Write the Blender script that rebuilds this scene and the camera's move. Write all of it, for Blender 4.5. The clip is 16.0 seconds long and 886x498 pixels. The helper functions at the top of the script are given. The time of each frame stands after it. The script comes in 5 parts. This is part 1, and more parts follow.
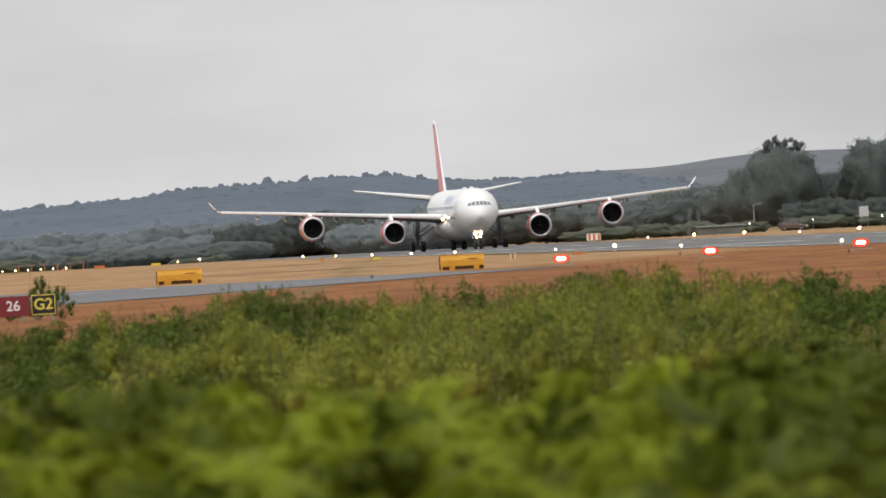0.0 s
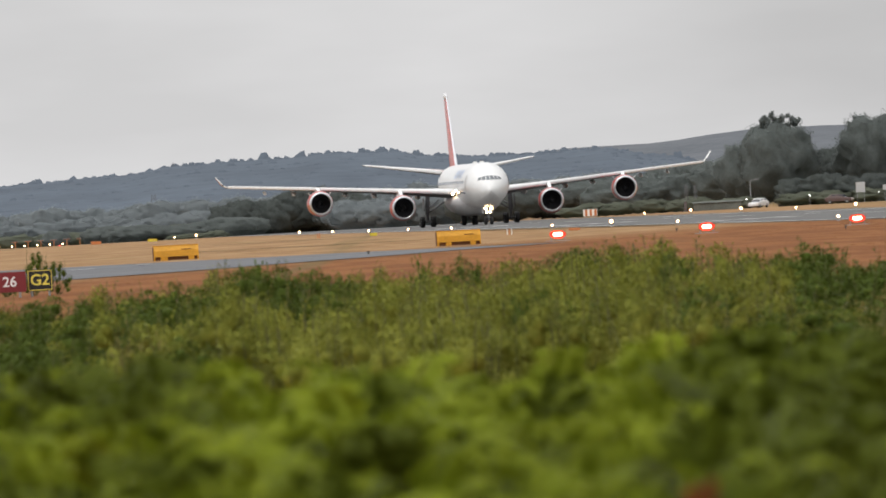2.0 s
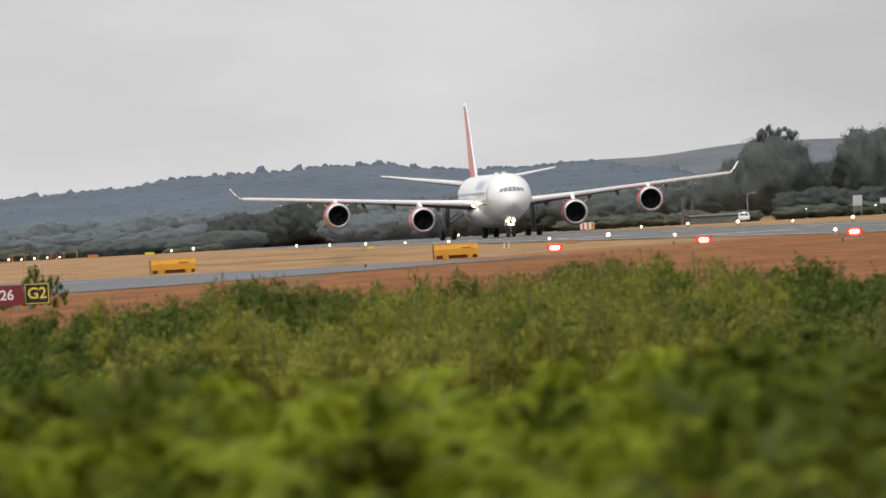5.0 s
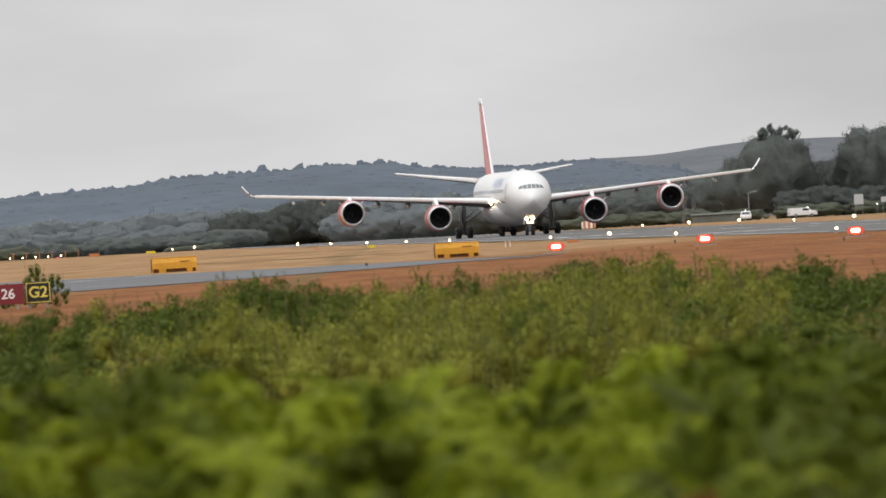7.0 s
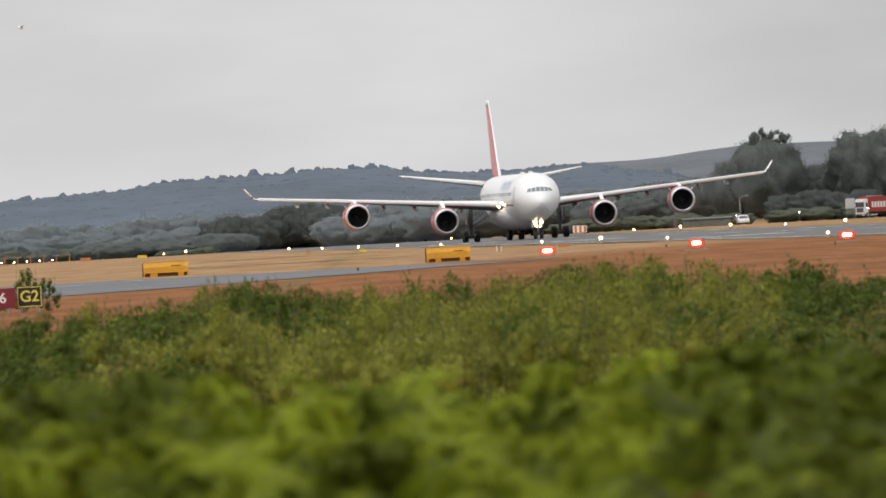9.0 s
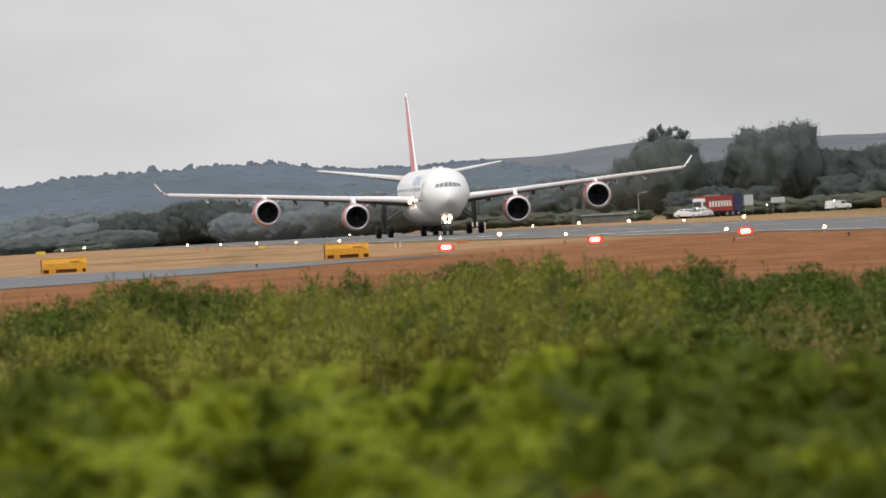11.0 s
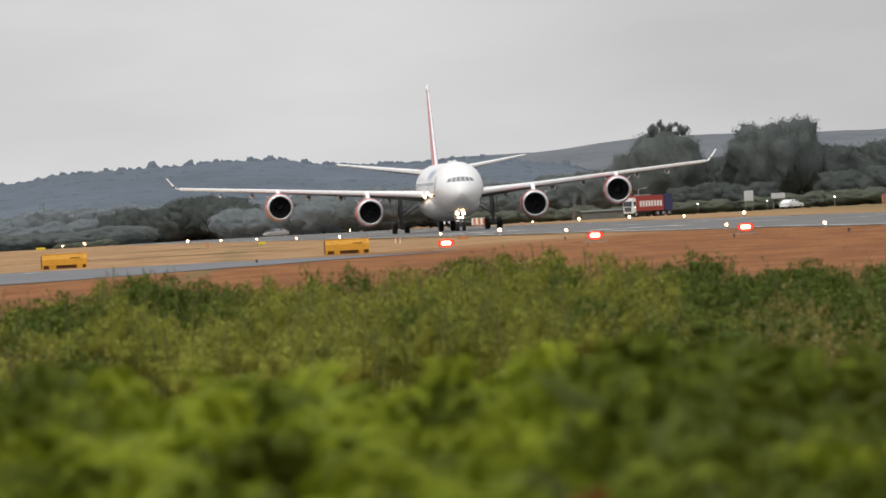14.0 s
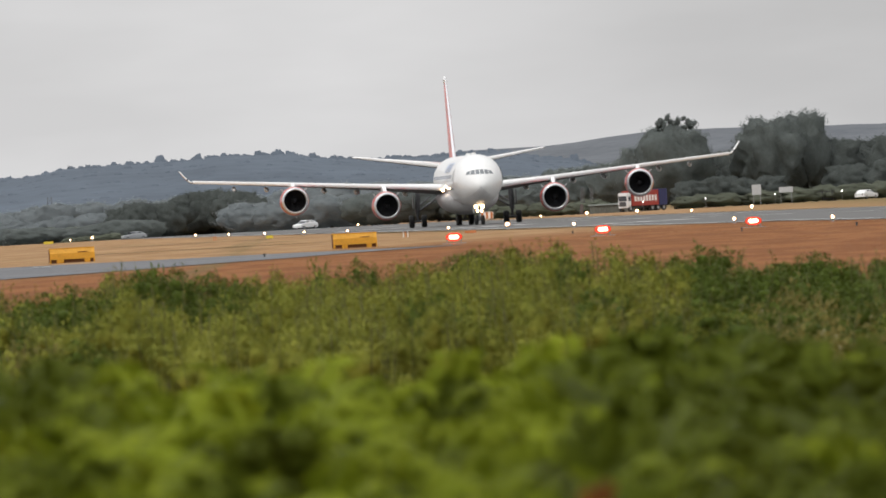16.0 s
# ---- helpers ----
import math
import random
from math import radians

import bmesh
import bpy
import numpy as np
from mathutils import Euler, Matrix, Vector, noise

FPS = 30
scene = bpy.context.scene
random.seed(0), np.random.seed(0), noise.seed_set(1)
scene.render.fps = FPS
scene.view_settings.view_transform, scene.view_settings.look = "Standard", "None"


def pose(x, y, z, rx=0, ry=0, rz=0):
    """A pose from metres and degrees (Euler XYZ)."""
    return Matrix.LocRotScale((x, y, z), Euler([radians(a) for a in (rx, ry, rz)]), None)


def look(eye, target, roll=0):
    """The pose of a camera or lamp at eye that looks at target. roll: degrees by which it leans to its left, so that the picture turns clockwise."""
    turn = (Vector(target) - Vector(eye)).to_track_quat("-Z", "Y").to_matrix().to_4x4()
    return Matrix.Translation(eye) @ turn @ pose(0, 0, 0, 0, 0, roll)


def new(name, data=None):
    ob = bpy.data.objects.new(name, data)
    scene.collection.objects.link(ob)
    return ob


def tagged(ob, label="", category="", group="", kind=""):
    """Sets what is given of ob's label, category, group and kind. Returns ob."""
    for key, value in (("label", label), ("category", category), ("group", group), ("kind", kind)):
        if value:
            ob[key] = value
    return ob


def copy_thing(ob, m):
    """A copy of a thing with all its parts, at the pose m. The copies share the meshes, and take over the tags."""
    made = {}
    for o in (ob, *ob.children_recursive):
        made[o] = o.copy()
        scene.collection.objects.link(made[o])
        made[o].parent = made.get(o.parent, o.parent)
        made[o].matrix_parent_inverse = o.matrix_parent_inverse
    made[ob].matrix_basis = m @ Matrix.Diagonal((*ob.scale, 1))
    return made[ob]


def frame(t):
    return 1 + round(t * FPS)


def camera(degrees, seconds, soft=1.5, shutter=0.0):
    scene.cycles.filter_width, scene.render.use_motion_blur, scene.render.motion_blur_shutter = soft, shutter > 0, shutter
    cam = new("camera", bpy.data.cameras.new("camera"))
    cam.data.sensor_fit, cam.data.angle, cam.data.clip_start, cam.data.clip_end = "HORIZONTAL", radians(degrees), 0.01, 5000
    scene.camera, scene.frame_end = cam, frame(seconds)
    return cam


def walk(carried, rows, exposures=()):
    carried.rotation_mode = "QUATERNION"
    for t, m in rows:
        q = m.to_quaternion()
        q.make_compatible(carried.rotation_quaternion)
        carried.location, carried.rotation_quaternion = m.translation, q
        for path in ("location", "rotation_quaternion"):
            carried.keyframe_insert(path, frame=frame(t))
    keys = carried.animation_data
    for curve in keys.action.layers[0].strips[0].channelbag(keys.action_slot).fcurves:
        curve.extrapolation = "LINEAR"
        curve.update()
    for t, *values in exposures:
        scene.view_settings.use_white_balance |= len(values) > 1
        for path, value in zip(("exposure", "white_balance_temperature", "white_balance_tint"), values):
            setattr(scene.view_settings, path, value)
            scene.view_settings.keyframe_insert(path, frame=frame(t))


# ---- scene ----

# ---------------------------------------------------------------- camera
EYE = (0.0, 0.0, 2.71)
LENS = 20500.0          # focal length in thousandths of the picture's own unit
cam = camera(4.381, 16.0, soft=1.7, shutter=0.5)
cam.data.dof.use_dof = True
cam.data.dof.focus_distance = 1250.0
cam.data.dof.aperture_fstop = 10.0

AIM = look(EYE, (0.0, 1000.0, 2.71 - 1.61), -3.12)
# small turns of the tripod head: seconds, to the left, upwards
TURNS = [
    (0.0, 0.0, 0.0), (0.5, 4.6, -1.5), (1.0, -10.7, -9.2), (1.2, -10.0, -13.0), (1.4, -3.0, -65.8), (1.5, -6.1, -75.0),
    (2.0, -6.1, -42.9), (2.5, 3.1, -36.8), (3.0, -10.7, -36.7), (3.5, -1.5, -24.5), (4.0, -15.3, -24.5),
    (6.3, -5.2, -11.4), (6.5, -10.7, -16.9), (7.0, -9.2, -21.4), (7.5, -19.9, -19.9), (8.0, -10.7, -13.8),
    (8.5, -24.5, -21.4), (9.0, -24.5, -13.8), (9.5, -128.6, -10.7), (10.0, -231.2, -6.1), (10.2, -214.4, -9.2),
    (12.3, -200.7, -24.5), (12.5, -203.7, -24.5), (13.0, -199.1, -27.5), (13.5, -196.0, -26.0), (14.0, -203.7, -27.5),
    (14.5, -193.0, -36.8), (15.0, -197.5, -35.2), (15.5, -197.5, -32.1), (16.0, -189.9, -38.2)]
walk(cam, [(t, AIM @ Matrix.Rotation(a / LENS, 4, "Y") @ Matrix.Rotation(b / LENS, 4, "X")) for t, a, b in TURNS])

# ---------------------------------------------------------------- light
world = bpy.data.worlds.new("overcast_sky")
scene.world = world
world.use_nodes = True
wn, wl = world.node_tree.nodes, world.node_tree.links
wn.clear()
w_out = wn.new("ShaderNodeOutputWorld")
w_bg = wn.new("ShaderNodeBackground")
w_sky = wn.new("ShaderNodeTexSky")
w_sky.sky_type, w_sky.sun_disc = "NISHITA", False
w_sky.sun_elevation, w_sky.sun_rotation = radians(42), radians(205)
w_co = wn.new("ShaderNodeTexCoord")
w_sep = wn.new("ShaderNodeSeparateXYZ")
w_ramp = wn.new("ShaderNodeValToRGB")          # cloud cover: brighter overhead than at the horizon
w_map = wn.new("ShaderNodeMapping")
w_noise = wn.new("ShaderNodeTexNoise")
w_fac = wn.new("ShaderNodeMapRange")
w_mul = wn.new("ShaderNodeMix")
w_mix = wn.new("ShaderNodeMix")
w_scale = wn.new("ShaderNodeMix")
w_ramp.color_ramp.elements[0].position, w_ramp.color_ramp.elements[0].color = 0.0, (0.745, 0.74, 0.75, 1)
w_ramp.color_ramp.elements[1].position, w_ramp.color_ramp.elements[1].color = 1.0, (1.75, 1.75, 1.75, 1)
low = w_ramp.color_ramp.elements.new(0.022)
low.color = (0.685, 0.68, 0.692, 1)
mid = w_ramp.color_ramp.elements.new(0.2)
mid.color = (0.85, 0.85, 0.86, 1)
w_map.inputs["Scale"].default_value = (16, 16, 60)
w_noise.inputs["Scale"].default_value, w_noise.inputs["Detail"].default_value = 1.6, 4
w_fac.inputs["From Min"].default_value, w_fac.inputs["From Max"].default_value = 0.3, 0.7
w_fac.inputs["To Min"].default_value, w_fac.inputs["To Max"].default_value = 0.90, 1.07
for m, mode, fac in ((w_mul, "MULTIPLY", 1.0), (w_mix, "MIX", 0.93), (w_scale, "MULTIPLY", 1.0)):
    m.data_type, m.blend_type = "RGBA", mode
    m.inputs["Factor"].default_value = fac
wl.new(w_co.outputs["Generated"], w_sep.inputs[0])
wl.new(w_co.outputs["Generated"], w_map.inputs["Vector"])
wl.new(w_map.outputs[0], w_noise.inputs["Vector"])
wl.new(w_noise.outputs["Fac"], w_fac.inputs["Value"])
wl.new(w_sep.outputs["Z"], w_ramp.inputs["Fac"])
wl.new(w_ramp.outputs["Color"], w_mul.inputs["A"])
wl.new(w_fac.outputs["Result"], w_mul.inputs["B"])
wl.new(w_sky.outputs["Color"], w_scale.inputs["A"])
w_scale.inputs["B"].default_value = (0.1, 0.1, 0.1, 1)
wl.new(w_scale.outputs["Result"], w_mix.inputs["A"])
w_bank = wn.new("ShaderNodeMapRange")           # a heavier cloud bank to the east
w_bank.inputs["From Min"].default_value, w_bank.inputs["From Max"].default_value = 0.0, 0.05
w_bank.inputs["To Min"].default_value, w_bank.inputs["To Max"].default_value = 1.0, 0.80
w_shade = wn.new("ShaderNodeMix")
w_shade.data_type, w_shade.blend_type = "RGBA", "MULTIPLY"
w_shade.inputs["Factor"].default_value = 1.0
wl.new(w_sep.outputs["X"], w_bank.inputs["Value"])
wl.new(w_mul.outputs["Result"], w_shade.inputs["A"])
wl.new(w_bank.outputs["Result"], w_shade.inputs["B"])
wl.new(w_shade.outputs["Result"], w_mix.inputs["B"])
wl.new(w_mix.outputs["Result"], w_bg.inputs["Color"])
w_bg.inputs["Strength"].default_value = 1.0
wl.new(w_bg.outputs[0], w_out.inputs["Surface"])

sun_data = bpy.data.lights.new("sun", "SUN")
sun_data.energy, sun_data.angle, sun_data.color = 0.9, radians(20), (1.0, 0.96, 0.9)
sun = new("sun", sun_data)
sun.matrix_world = look((-300, -500, 700), (0, 0, 0))

# ---------------------------------------------------------------- materials


def material(name, colour, rough=0.7, metal=0.0, vary=0.12, scale=3.0, fine=30.0, bump=0.0, emit=0.0, emit_colour=None, tint=None, per=0.0, coat=0.0, spec=0.5, leaf=0.0):
    """A surface with colour that varies at two scales, relief, and a little variation from piece to piece."""
    m = bpy.data.materials.new(name)
    m.use_nodes = True
    n, l = m.node_tree.nodes, m.node_tree.links
    b = n["Principled BSDF"]
    b.inputs["Roughness"].default_value, b.inputs["Metallic"].default_value = rough, metal
    b.inputs["Coat Weight"].default_value = coat
    b.inputs["Specular IOR Level"].default_value = spec
    co = n.new("ShaderNodeTexCoord")
    big, small = n.new("ShaderNodeTexNoise"), n.new("ShaderNodeTexNoise")
    big.inputs["Scale"].default_value, small.inputs["Scale"].default_value = scale, fine
    big.inputs["Detail"].default_value = 5
    add = n.new("ShaderNodeMath")
    add.operation = "ADD"
    rng = n.new("ShaderNodeMapRange")
    rng.inputs["From Min"].default_value, rng.inputs["From Max"].default_value = 0.7, 1.3
    mix = n.new("ShaderNodeMix")
    mix.data_type = "RGBA"
    dark = [c * (1 - vary) for c in colour]
    light = [min(1, c * (1 + vary)) for c in (tint or colour)]
    mix.inputs["A"].default_value, mix.inputs["B"].default_value = (*dark, 1), (*light, 1)
    for q in (big, small):
        l.new(co.outputs["Object"], q.inputs["Vector"])
    l.new(big.outputs["Fac"], add.inputs[0])
    l.new(small.outputs["Fac"], add.inputs[1])
    l.new(add.outputs[0], rng.inputs["Value"])
    l.new(rng.outputs["Result"], mix.inputs["Factor"])
    top = mix.outputs["Result"]
    if per:
        geo, info = n.new("ShaderNodeNewGeometry"), n.new("ShaderNodeObjectInfo")
        s1 = n.new("ShaderNodeMath")
        s1.operation = "ADD"
        l.new(geo.outputs["Random Per Island"], s1.inputs[0])
        l.new(info.outputs["Random"], s1.inputs[1])
        r2 = n.new("ShaderNodeMapRange")
        r2.inputs["From Max"].default_value = 2.0
        r2.inputs["To Min"].default_value, r2.inputs["To Max"].default_value = 1 - per, 1 + per
        l.new(s1.outputs[0], r2.inputs["Value"])
        mm = n.new("ShaderNodeMix")
        mm.data_type, mm.blend_type = "RGBA", "MULTIPLY"
        mm.inputs["Factor"].default_value = 1.0
        l.new(top, mm.inputs["A"])
        l.new(r2.outputs["Result"], mm.inputs["B"])
        top = mm.outputs["Result"]
    l.new(top, b.inputs["Base Color"])
    if bump:
        bp = n.new("ShaderNodeBump")
        bp.inputs["Strength"].default_value, bp.inputs["Distance"].default_value = bump, 0.05
        l.new(small.outputs["Fac"], bp.inputs["Height"])
        l.new(bp.outputs[0], b.inputs["Normal"])
    if leaf:                                   # thin leaves let some light through
        tr, ms = n.new("ShaderNodeBsdfTranslucent"), n.new("ShaderNodeMixShader")
        ms.inputs[0].default_value = leaf
        l.new(top, tr.inputs["Color"])
        l.new(b.outputs[0], ms.inputs[1])
        l.new(tr.outputs[0], ms.inputs[2])
        l.new(ms.outputs[0], n["Material Output"].inputs["Surface"])
    if emit:
        b.inputs["Emission Color"].default_value = (*(emit_colour or colour), 1)
        b.inputs["Emission Strength"].default_value = emit
    return m


def ground_material():
    """Dry airfield grass: tan straw with redder heath nearer by, mown streaks along the runway and greener patches."""
    m = bpy.data.materials.new("dry_grass")
    m.use_nodes = True
    n, l = m.node_tree.nodes, m.node_tree.links
    b = n["Principled BSDF"]
    b.inputs["Roughness"].default_value = 0.95
    b.inputs["Specular IOR Level"].default_value = 0.1
    co = n.new("ShaderNodeTexCoord")

    def noise_of(scale_xyz, scale, detail=4, turn=0.0):
        mp, t = n.new("ShaderNodeMapping"), n.new("ShaderNodeTexNoise")
        mp.inputs["Scale"].default_value = scale_xyz
        mp.inputs["Rotation"].default_value = (0, 0, turn)
        t.inputs["Scale"].default_value, t.inputs["Detail"].default_value = scale, detail
        l.new(co.outputs["Object"], mp.inputs["Vector"])
        l.new(mp.outputs[0], t.inputs["Vector"])
        return t.outputs["Fac"]

    def mixed(a, c, fac, lo=0.4, hi=0.6):
        r, x = n.new("ShaderNodeMapRange"), n.new("ShaderNodeMix")
        r.interpolation_type = "SMOOTHSTEP"
        r.inputs["From Min"].default_value, r.inputs["From Max"].default_value = lo, hi
        l.new(fac, r.inputs["Value"])
        x.data_type = "RGBA"
        l.new(r.outputs["Result"], x.inputs["Factor"])
        for key, v in (("A", a), ("B", c)):
            if isinstance(v, tuple):
                x.inputs[key].default_value = (*v, 1)
            else:
                l.new(v, x.inputs[key])
        return x.outputs["Result"]

    sep = n.new("ShaderNodeSeparateXYZ")
    l.new(co.outputs["Object"], sep.inputs[0])
    straw = mixed((0.270, 0.155, 0.074), (0.350, 0.215, 0.108), noise_of((1, 0.18, 1), 0.22))
    heath = mixed((0.178, 0.066, 0.022), (0.237, 0.097, 0.034), noise_of((1, 0.12, 1), 0.30))
    edge = n.new("ShaderNodeMath")
    edge.operation = "MULTIPLY_ADD"                      # the heath reaches out to about 800 m, unevenly
    l.new(noise_of((1, 0.3, 1), 0.05), edge.inputs[0])
    edge.inputs[1].default_value = 90.0
    l.new(sep.outputs["Y"], edge.inputs[2])
    skew = n.new("ShaderNodeMath")
    skew.operation = "MULTIPLY_ADD"
    l.new(sep.outputs["X"], skew.inputs[0])
    skew.inputs[1].default_value = -7.0
    l.new(edge.outputs[0], skew.inputs[2])
    base = mixed(heath, straw, skew.outputs[0], 690.0, 860.0)
    base = mixed(base, (0.185, 0.130, 0.055), sep.outputs["X"], 42.0, 78.0)
    streak = mixed(base, (0.13, 0.105, 0.045), noise_of((1, 0.004, 1), 0.12, 3, radians(-4.5)), 0.60, 0.72)
    green = mixed(streak, (0.10, 0.10, 0.03), noise_of((1, 0.25, 1), 0.06, 3), 0.62, 0.8)
    grain = mixed(green, (0.30, 0.19, 0.09), noise_of((1, 0.5, 1), 3.0, 6), 0.5, 0.9)
    l.new(grain, b.inputs["Base Color"])
    bp = n.new("ShaderNodeBump")
    bp.inputs["Strength"].default_value, bp.inputs["Distance"].default_value = 0.6, 0.15
    l.new(noise_of((1, 1, 1), 2.2, 6), bp.inputs["Height"])
    l.new(bp.outputs[0], b.inputs["Normal"])
    return m


GRASS = ground_material()
ASPHALT = material("worn_runway_asphalt", (0.142, 0.139, 0.135), 0.95, spec=0.15, vary=0.18, scale=0.08, fine=2.0, bump=0.2)
TAXI = material("pale_taxiway_asphalt", (0.150, 0.151, 0.157), 0.95, spec=0.15, vary=0.3, scale=0.06, fine=2.5, bump=0.2)
VERGE = material("rank_dark_verge_grass", (0.115, 0.088, 0.036), 0.95, vary=0.25, scale=0.4, fine=3.0, spec=0.1)
LINE = material("white_line_paint", (0.42, 0.41, 0.39), 0.7, vary=0.2, scale=0.6, fine=5.0)
WHITE = material("white_aircraft_paint", (0.80, 0.80, 0.79), 0.32, vary=0.04, scale=0.35, fine=3.0, coat=0.3)
GREYBELLY = material("grey_belly_paint", (0.68, 0.68, 0.68), 0.4, vary=0.10, scale=0.5, fine=4.0)
# grey paint darkened further to hold the underside's own shade
GREYSHADE = material("grey_and_shade_underside", (0.13, 0.13, 0.135), 0.6, vary=0.12, scale=0.4, fine=4.0)
PALEBLUE = material("pale_blue_marking", (0.45, 0.52, 0.66), 0.4, vary=0.08)
SLAT = material("pale_leading_edge_paint", (0.80, 0.80, 0.80), 0.5, vary=0.05, scale=0.6, fine=5.0)
SILVER = material("bare_leading_edge_metal", (0.72, 0.72, 0.74), 0.28, 0.85, vary=0.06, scale=1.0, fine=9.0)
RED = material("red_cowling_paint", (0.52, 0.045, 0.028), 0.35, vary=0.10, scale=0.8, fine=7.0, coat=0.3)
DARK = material("dark_engine_duct", (0.03, 0.03, 0.032), 0.6, vary=0.3, scale=2.0, fine=12.0)
FANMETAL = material("dark_titanium_blade", (0.05, 0.05, 0.055), 0.45, 0.6, vary=0.2)
GLASS = material("dark_windscreen_glass", (0.03, 0.035, 0.045), 0.12, vary=0.1, coat=0.5)
# grey and pale base colours hold the sky reflected in the panes
WINDSCREEN = material("sky_grey_windscreen_glass", (0.16, 0.175, 0.19), 0.2, vary=0.1, coat=0.5)
CABINGLASS = material("sky_pale_glass_and_stripe", (0.36, 0.38, 0.42), 0.25, vary=0.1, coat=0.4)
TYRE = material("black_tyre_rubber", (0.03, 0.03, 0.031), 0.85, vary=0.3, scale=4.0, fine=30.0)
STRUT = material("dark_gear_steel", (0.085, 0.085, 0.09), 0.5, 0.3, vary=0.3, scale=2.0, fine=20.0)
BEACON = material("landing_lamp_glow", (1.0, 0.86, 0.66), 0.3, emit=22.0, emit_colour=(1.0, 0.66, 0.34))
NAVLAMP = material("small_lamp_glow", (1.0, 0.95, 0.88), 0.3, emit=12.0)
RUNLAMP = material("runway_edge_lamp_glow", (1.0, 0.8, 0.5), 0.3, emit=20.0, emit_colour=(1.0, 0.60, 0.28))
# amber emission of the dome stands in for the halo round the lens
LAMPHALO = material("amber_lamp_halo", (0.8, 0.5, 0.25), 0.3, emit=0.8, emit_colour=(1.0, 0.55, 0.28))
REDLAMP = material("red_slope_lamp_glow", (1.0, 0.1, 0.05), 0.3, emit=22.0, emit_colour=(1.0, 0.14, 0.09))
REDRIM = material("red_lamp_and_halo_glow", (0.8, 0.05, 0.03), 0.3, emit=0.9, emit_colour=(1.0, 0.05, 0.03))
YELLOW = material("weathered_yellow_paint", (0.62, 0.30, 0.018), 0.6, vary=0.16, scale=1.2, fine=9.0, bump=0.1)
# brown that holds the shade of the yellow boxes' openings and ends
SHADEBROWN = material("shade_brown_steel", (0.16, 0.065, 0.02), 0.8, vary=0.25, scale=2.0, fine=12.0)
LEMON = material("lemon_sign_face", (0.70, 0.55, 0.05), 0.6, vary=0.1)
ORANGE = material("orange_sign_paint", (0.55, 0.19, 0.06), 0.6, vary=0.15)
SIGNRED = material("red_sign_face", (0.20, 0.018, 0.022), 0.5, vary=0.1, scale=2.0)
SIGNBLACK = material("black_sign_face", (0.012, 0.012, 0.012), 0.5, vary=0.2)
SIGNYELLOW = material("yellow_sign_letters", (0.75, 0.62, 0.10), 0.5, vary=0.08)
SIGNWHITE = material("white_sign_letters", (0.80, 0.78, 0.76), 0.5, vary=0.08)
GREYMETAL = material("grey_galvanised_metal", (0.33, 0.34, 0.35), 0.55, 0.3, vary=0.15)
MASTSTEEL = material("dull_dark_mast_steel", (0.15, 0.155, 0.16), 0.7, 0.2, vary=0.15)
BOARD = material("pale_board_face", (0.50, 0.51, 0.52), 0.6, vary=0.1, scale=0.8)
CARWHITE = material("white_car_paint", (0.75, 0.75, 0.75), 0.3, vary=0.04, coat=0.4)
CARRED = material("faded_red_car_paint", (0.105, 0.062, 0.056), 0.35, vary=0.06, coat=0.3)
TRUCKRED = material("red_trailer_sheet", (0.34, 0.045, 0.032), 0.5, vary=0.1, scale=0.5)
TRUCKBLUE = material("dark_blue_box_paint", (0.03, 0.035, 0.11), 0.5, vary=0.1)
BARK = material("grey_brown_bark", (0.07, 0.055, 0.04), 0.9, vary=0.3, scale=3.0, fine=25.0, bump=0.4)
# leaf colours greyed and lightened to hold the haze before the trees
TREELEAF = material("hazed_tree_foliage", (0.222, 0.246, 0.236), 0.8, vary=0.15, scale=0.25, fine=2.0, per=0.06, spec=0.05, leaf=0.6)
TREELEAF2 = material("hazed_olive_tree_foliage", (0.215, 0.232, 0.178), 0.8, vary=0.15, scale=0.25, fine=2.0, per=0.06, spec=0.05, leaf=0.6)
# darker leaves: less haze put into the colour, also for dark bushes
DEEPLEAF = material("dark_less_hazed_foliage", (0.132, 0.147, 0.138), 0.8, vary=0.18, scale=0.25, fine=2.0, per=0.06, spec=0.05, leaf=0.5)
# paler still, with more of the far haze in the colour
FARLEAF = material("haze_paled_far_foliage", (0.305, 0.335, 0.345), 0.95, vary=0.08, scale=0.1, fine=1.0, per=0.03, spec=0.05, leaf=0.6)
# bluish emission on the ridge and the hill stands in for haze
RIDGE = material("haze_glow_wooded_ridge", (0.034, 0.042, 0.050), 0.95, vary=0.4, scale=0.02, fine=0.10, per=0.12, spec=0.02, emit=1.0, emit_colour=(0.104, 0.120, 0.145))
MOOR = material("haze_glow_heath_hill", (0.085, 0.088, 0.088), 0.95, vary=0.3, scale=0.03, fine=0.2, spec=0.05, emit=1.0, emit_colour=(0.062, 0.070, 0.088))
SHRUBLEAF = material("shrub_leaf", (0.222, 0.246, 0.038), 0.65, vary=0.22, scale=1.5, fine=12.0, tint=(0.322, 0.324, 0.058), per=0.14, spec=0.1, leaf=0.25)
SHRUBDARK = material("dark_shrub_leaf", (0.100, 0.140, 0.022), 0.65, vary=0.22, scale=1.5, fine=12.0, per=0.16, spec=0.1, leaf=0.2)
FERNLEAF = material("bracken_leaf", (0.192, 0.244, 0.015), 0.6, vary=0.22, scale=2.0, fine=15.0, tint=(0.222, 0.257, 0.019), per=0.25, spec=0.08, leaf=0.33)
# darker bracken copy with the shade of hollows in its colour
FERNDARK = material("shade_dark_bracken_leaf", (0.100, 0.124, 0.012), 0.6, vary=0.25, scale=2.0, fine=15.0, per=0.35, spec=0.08, leaf=0.3)
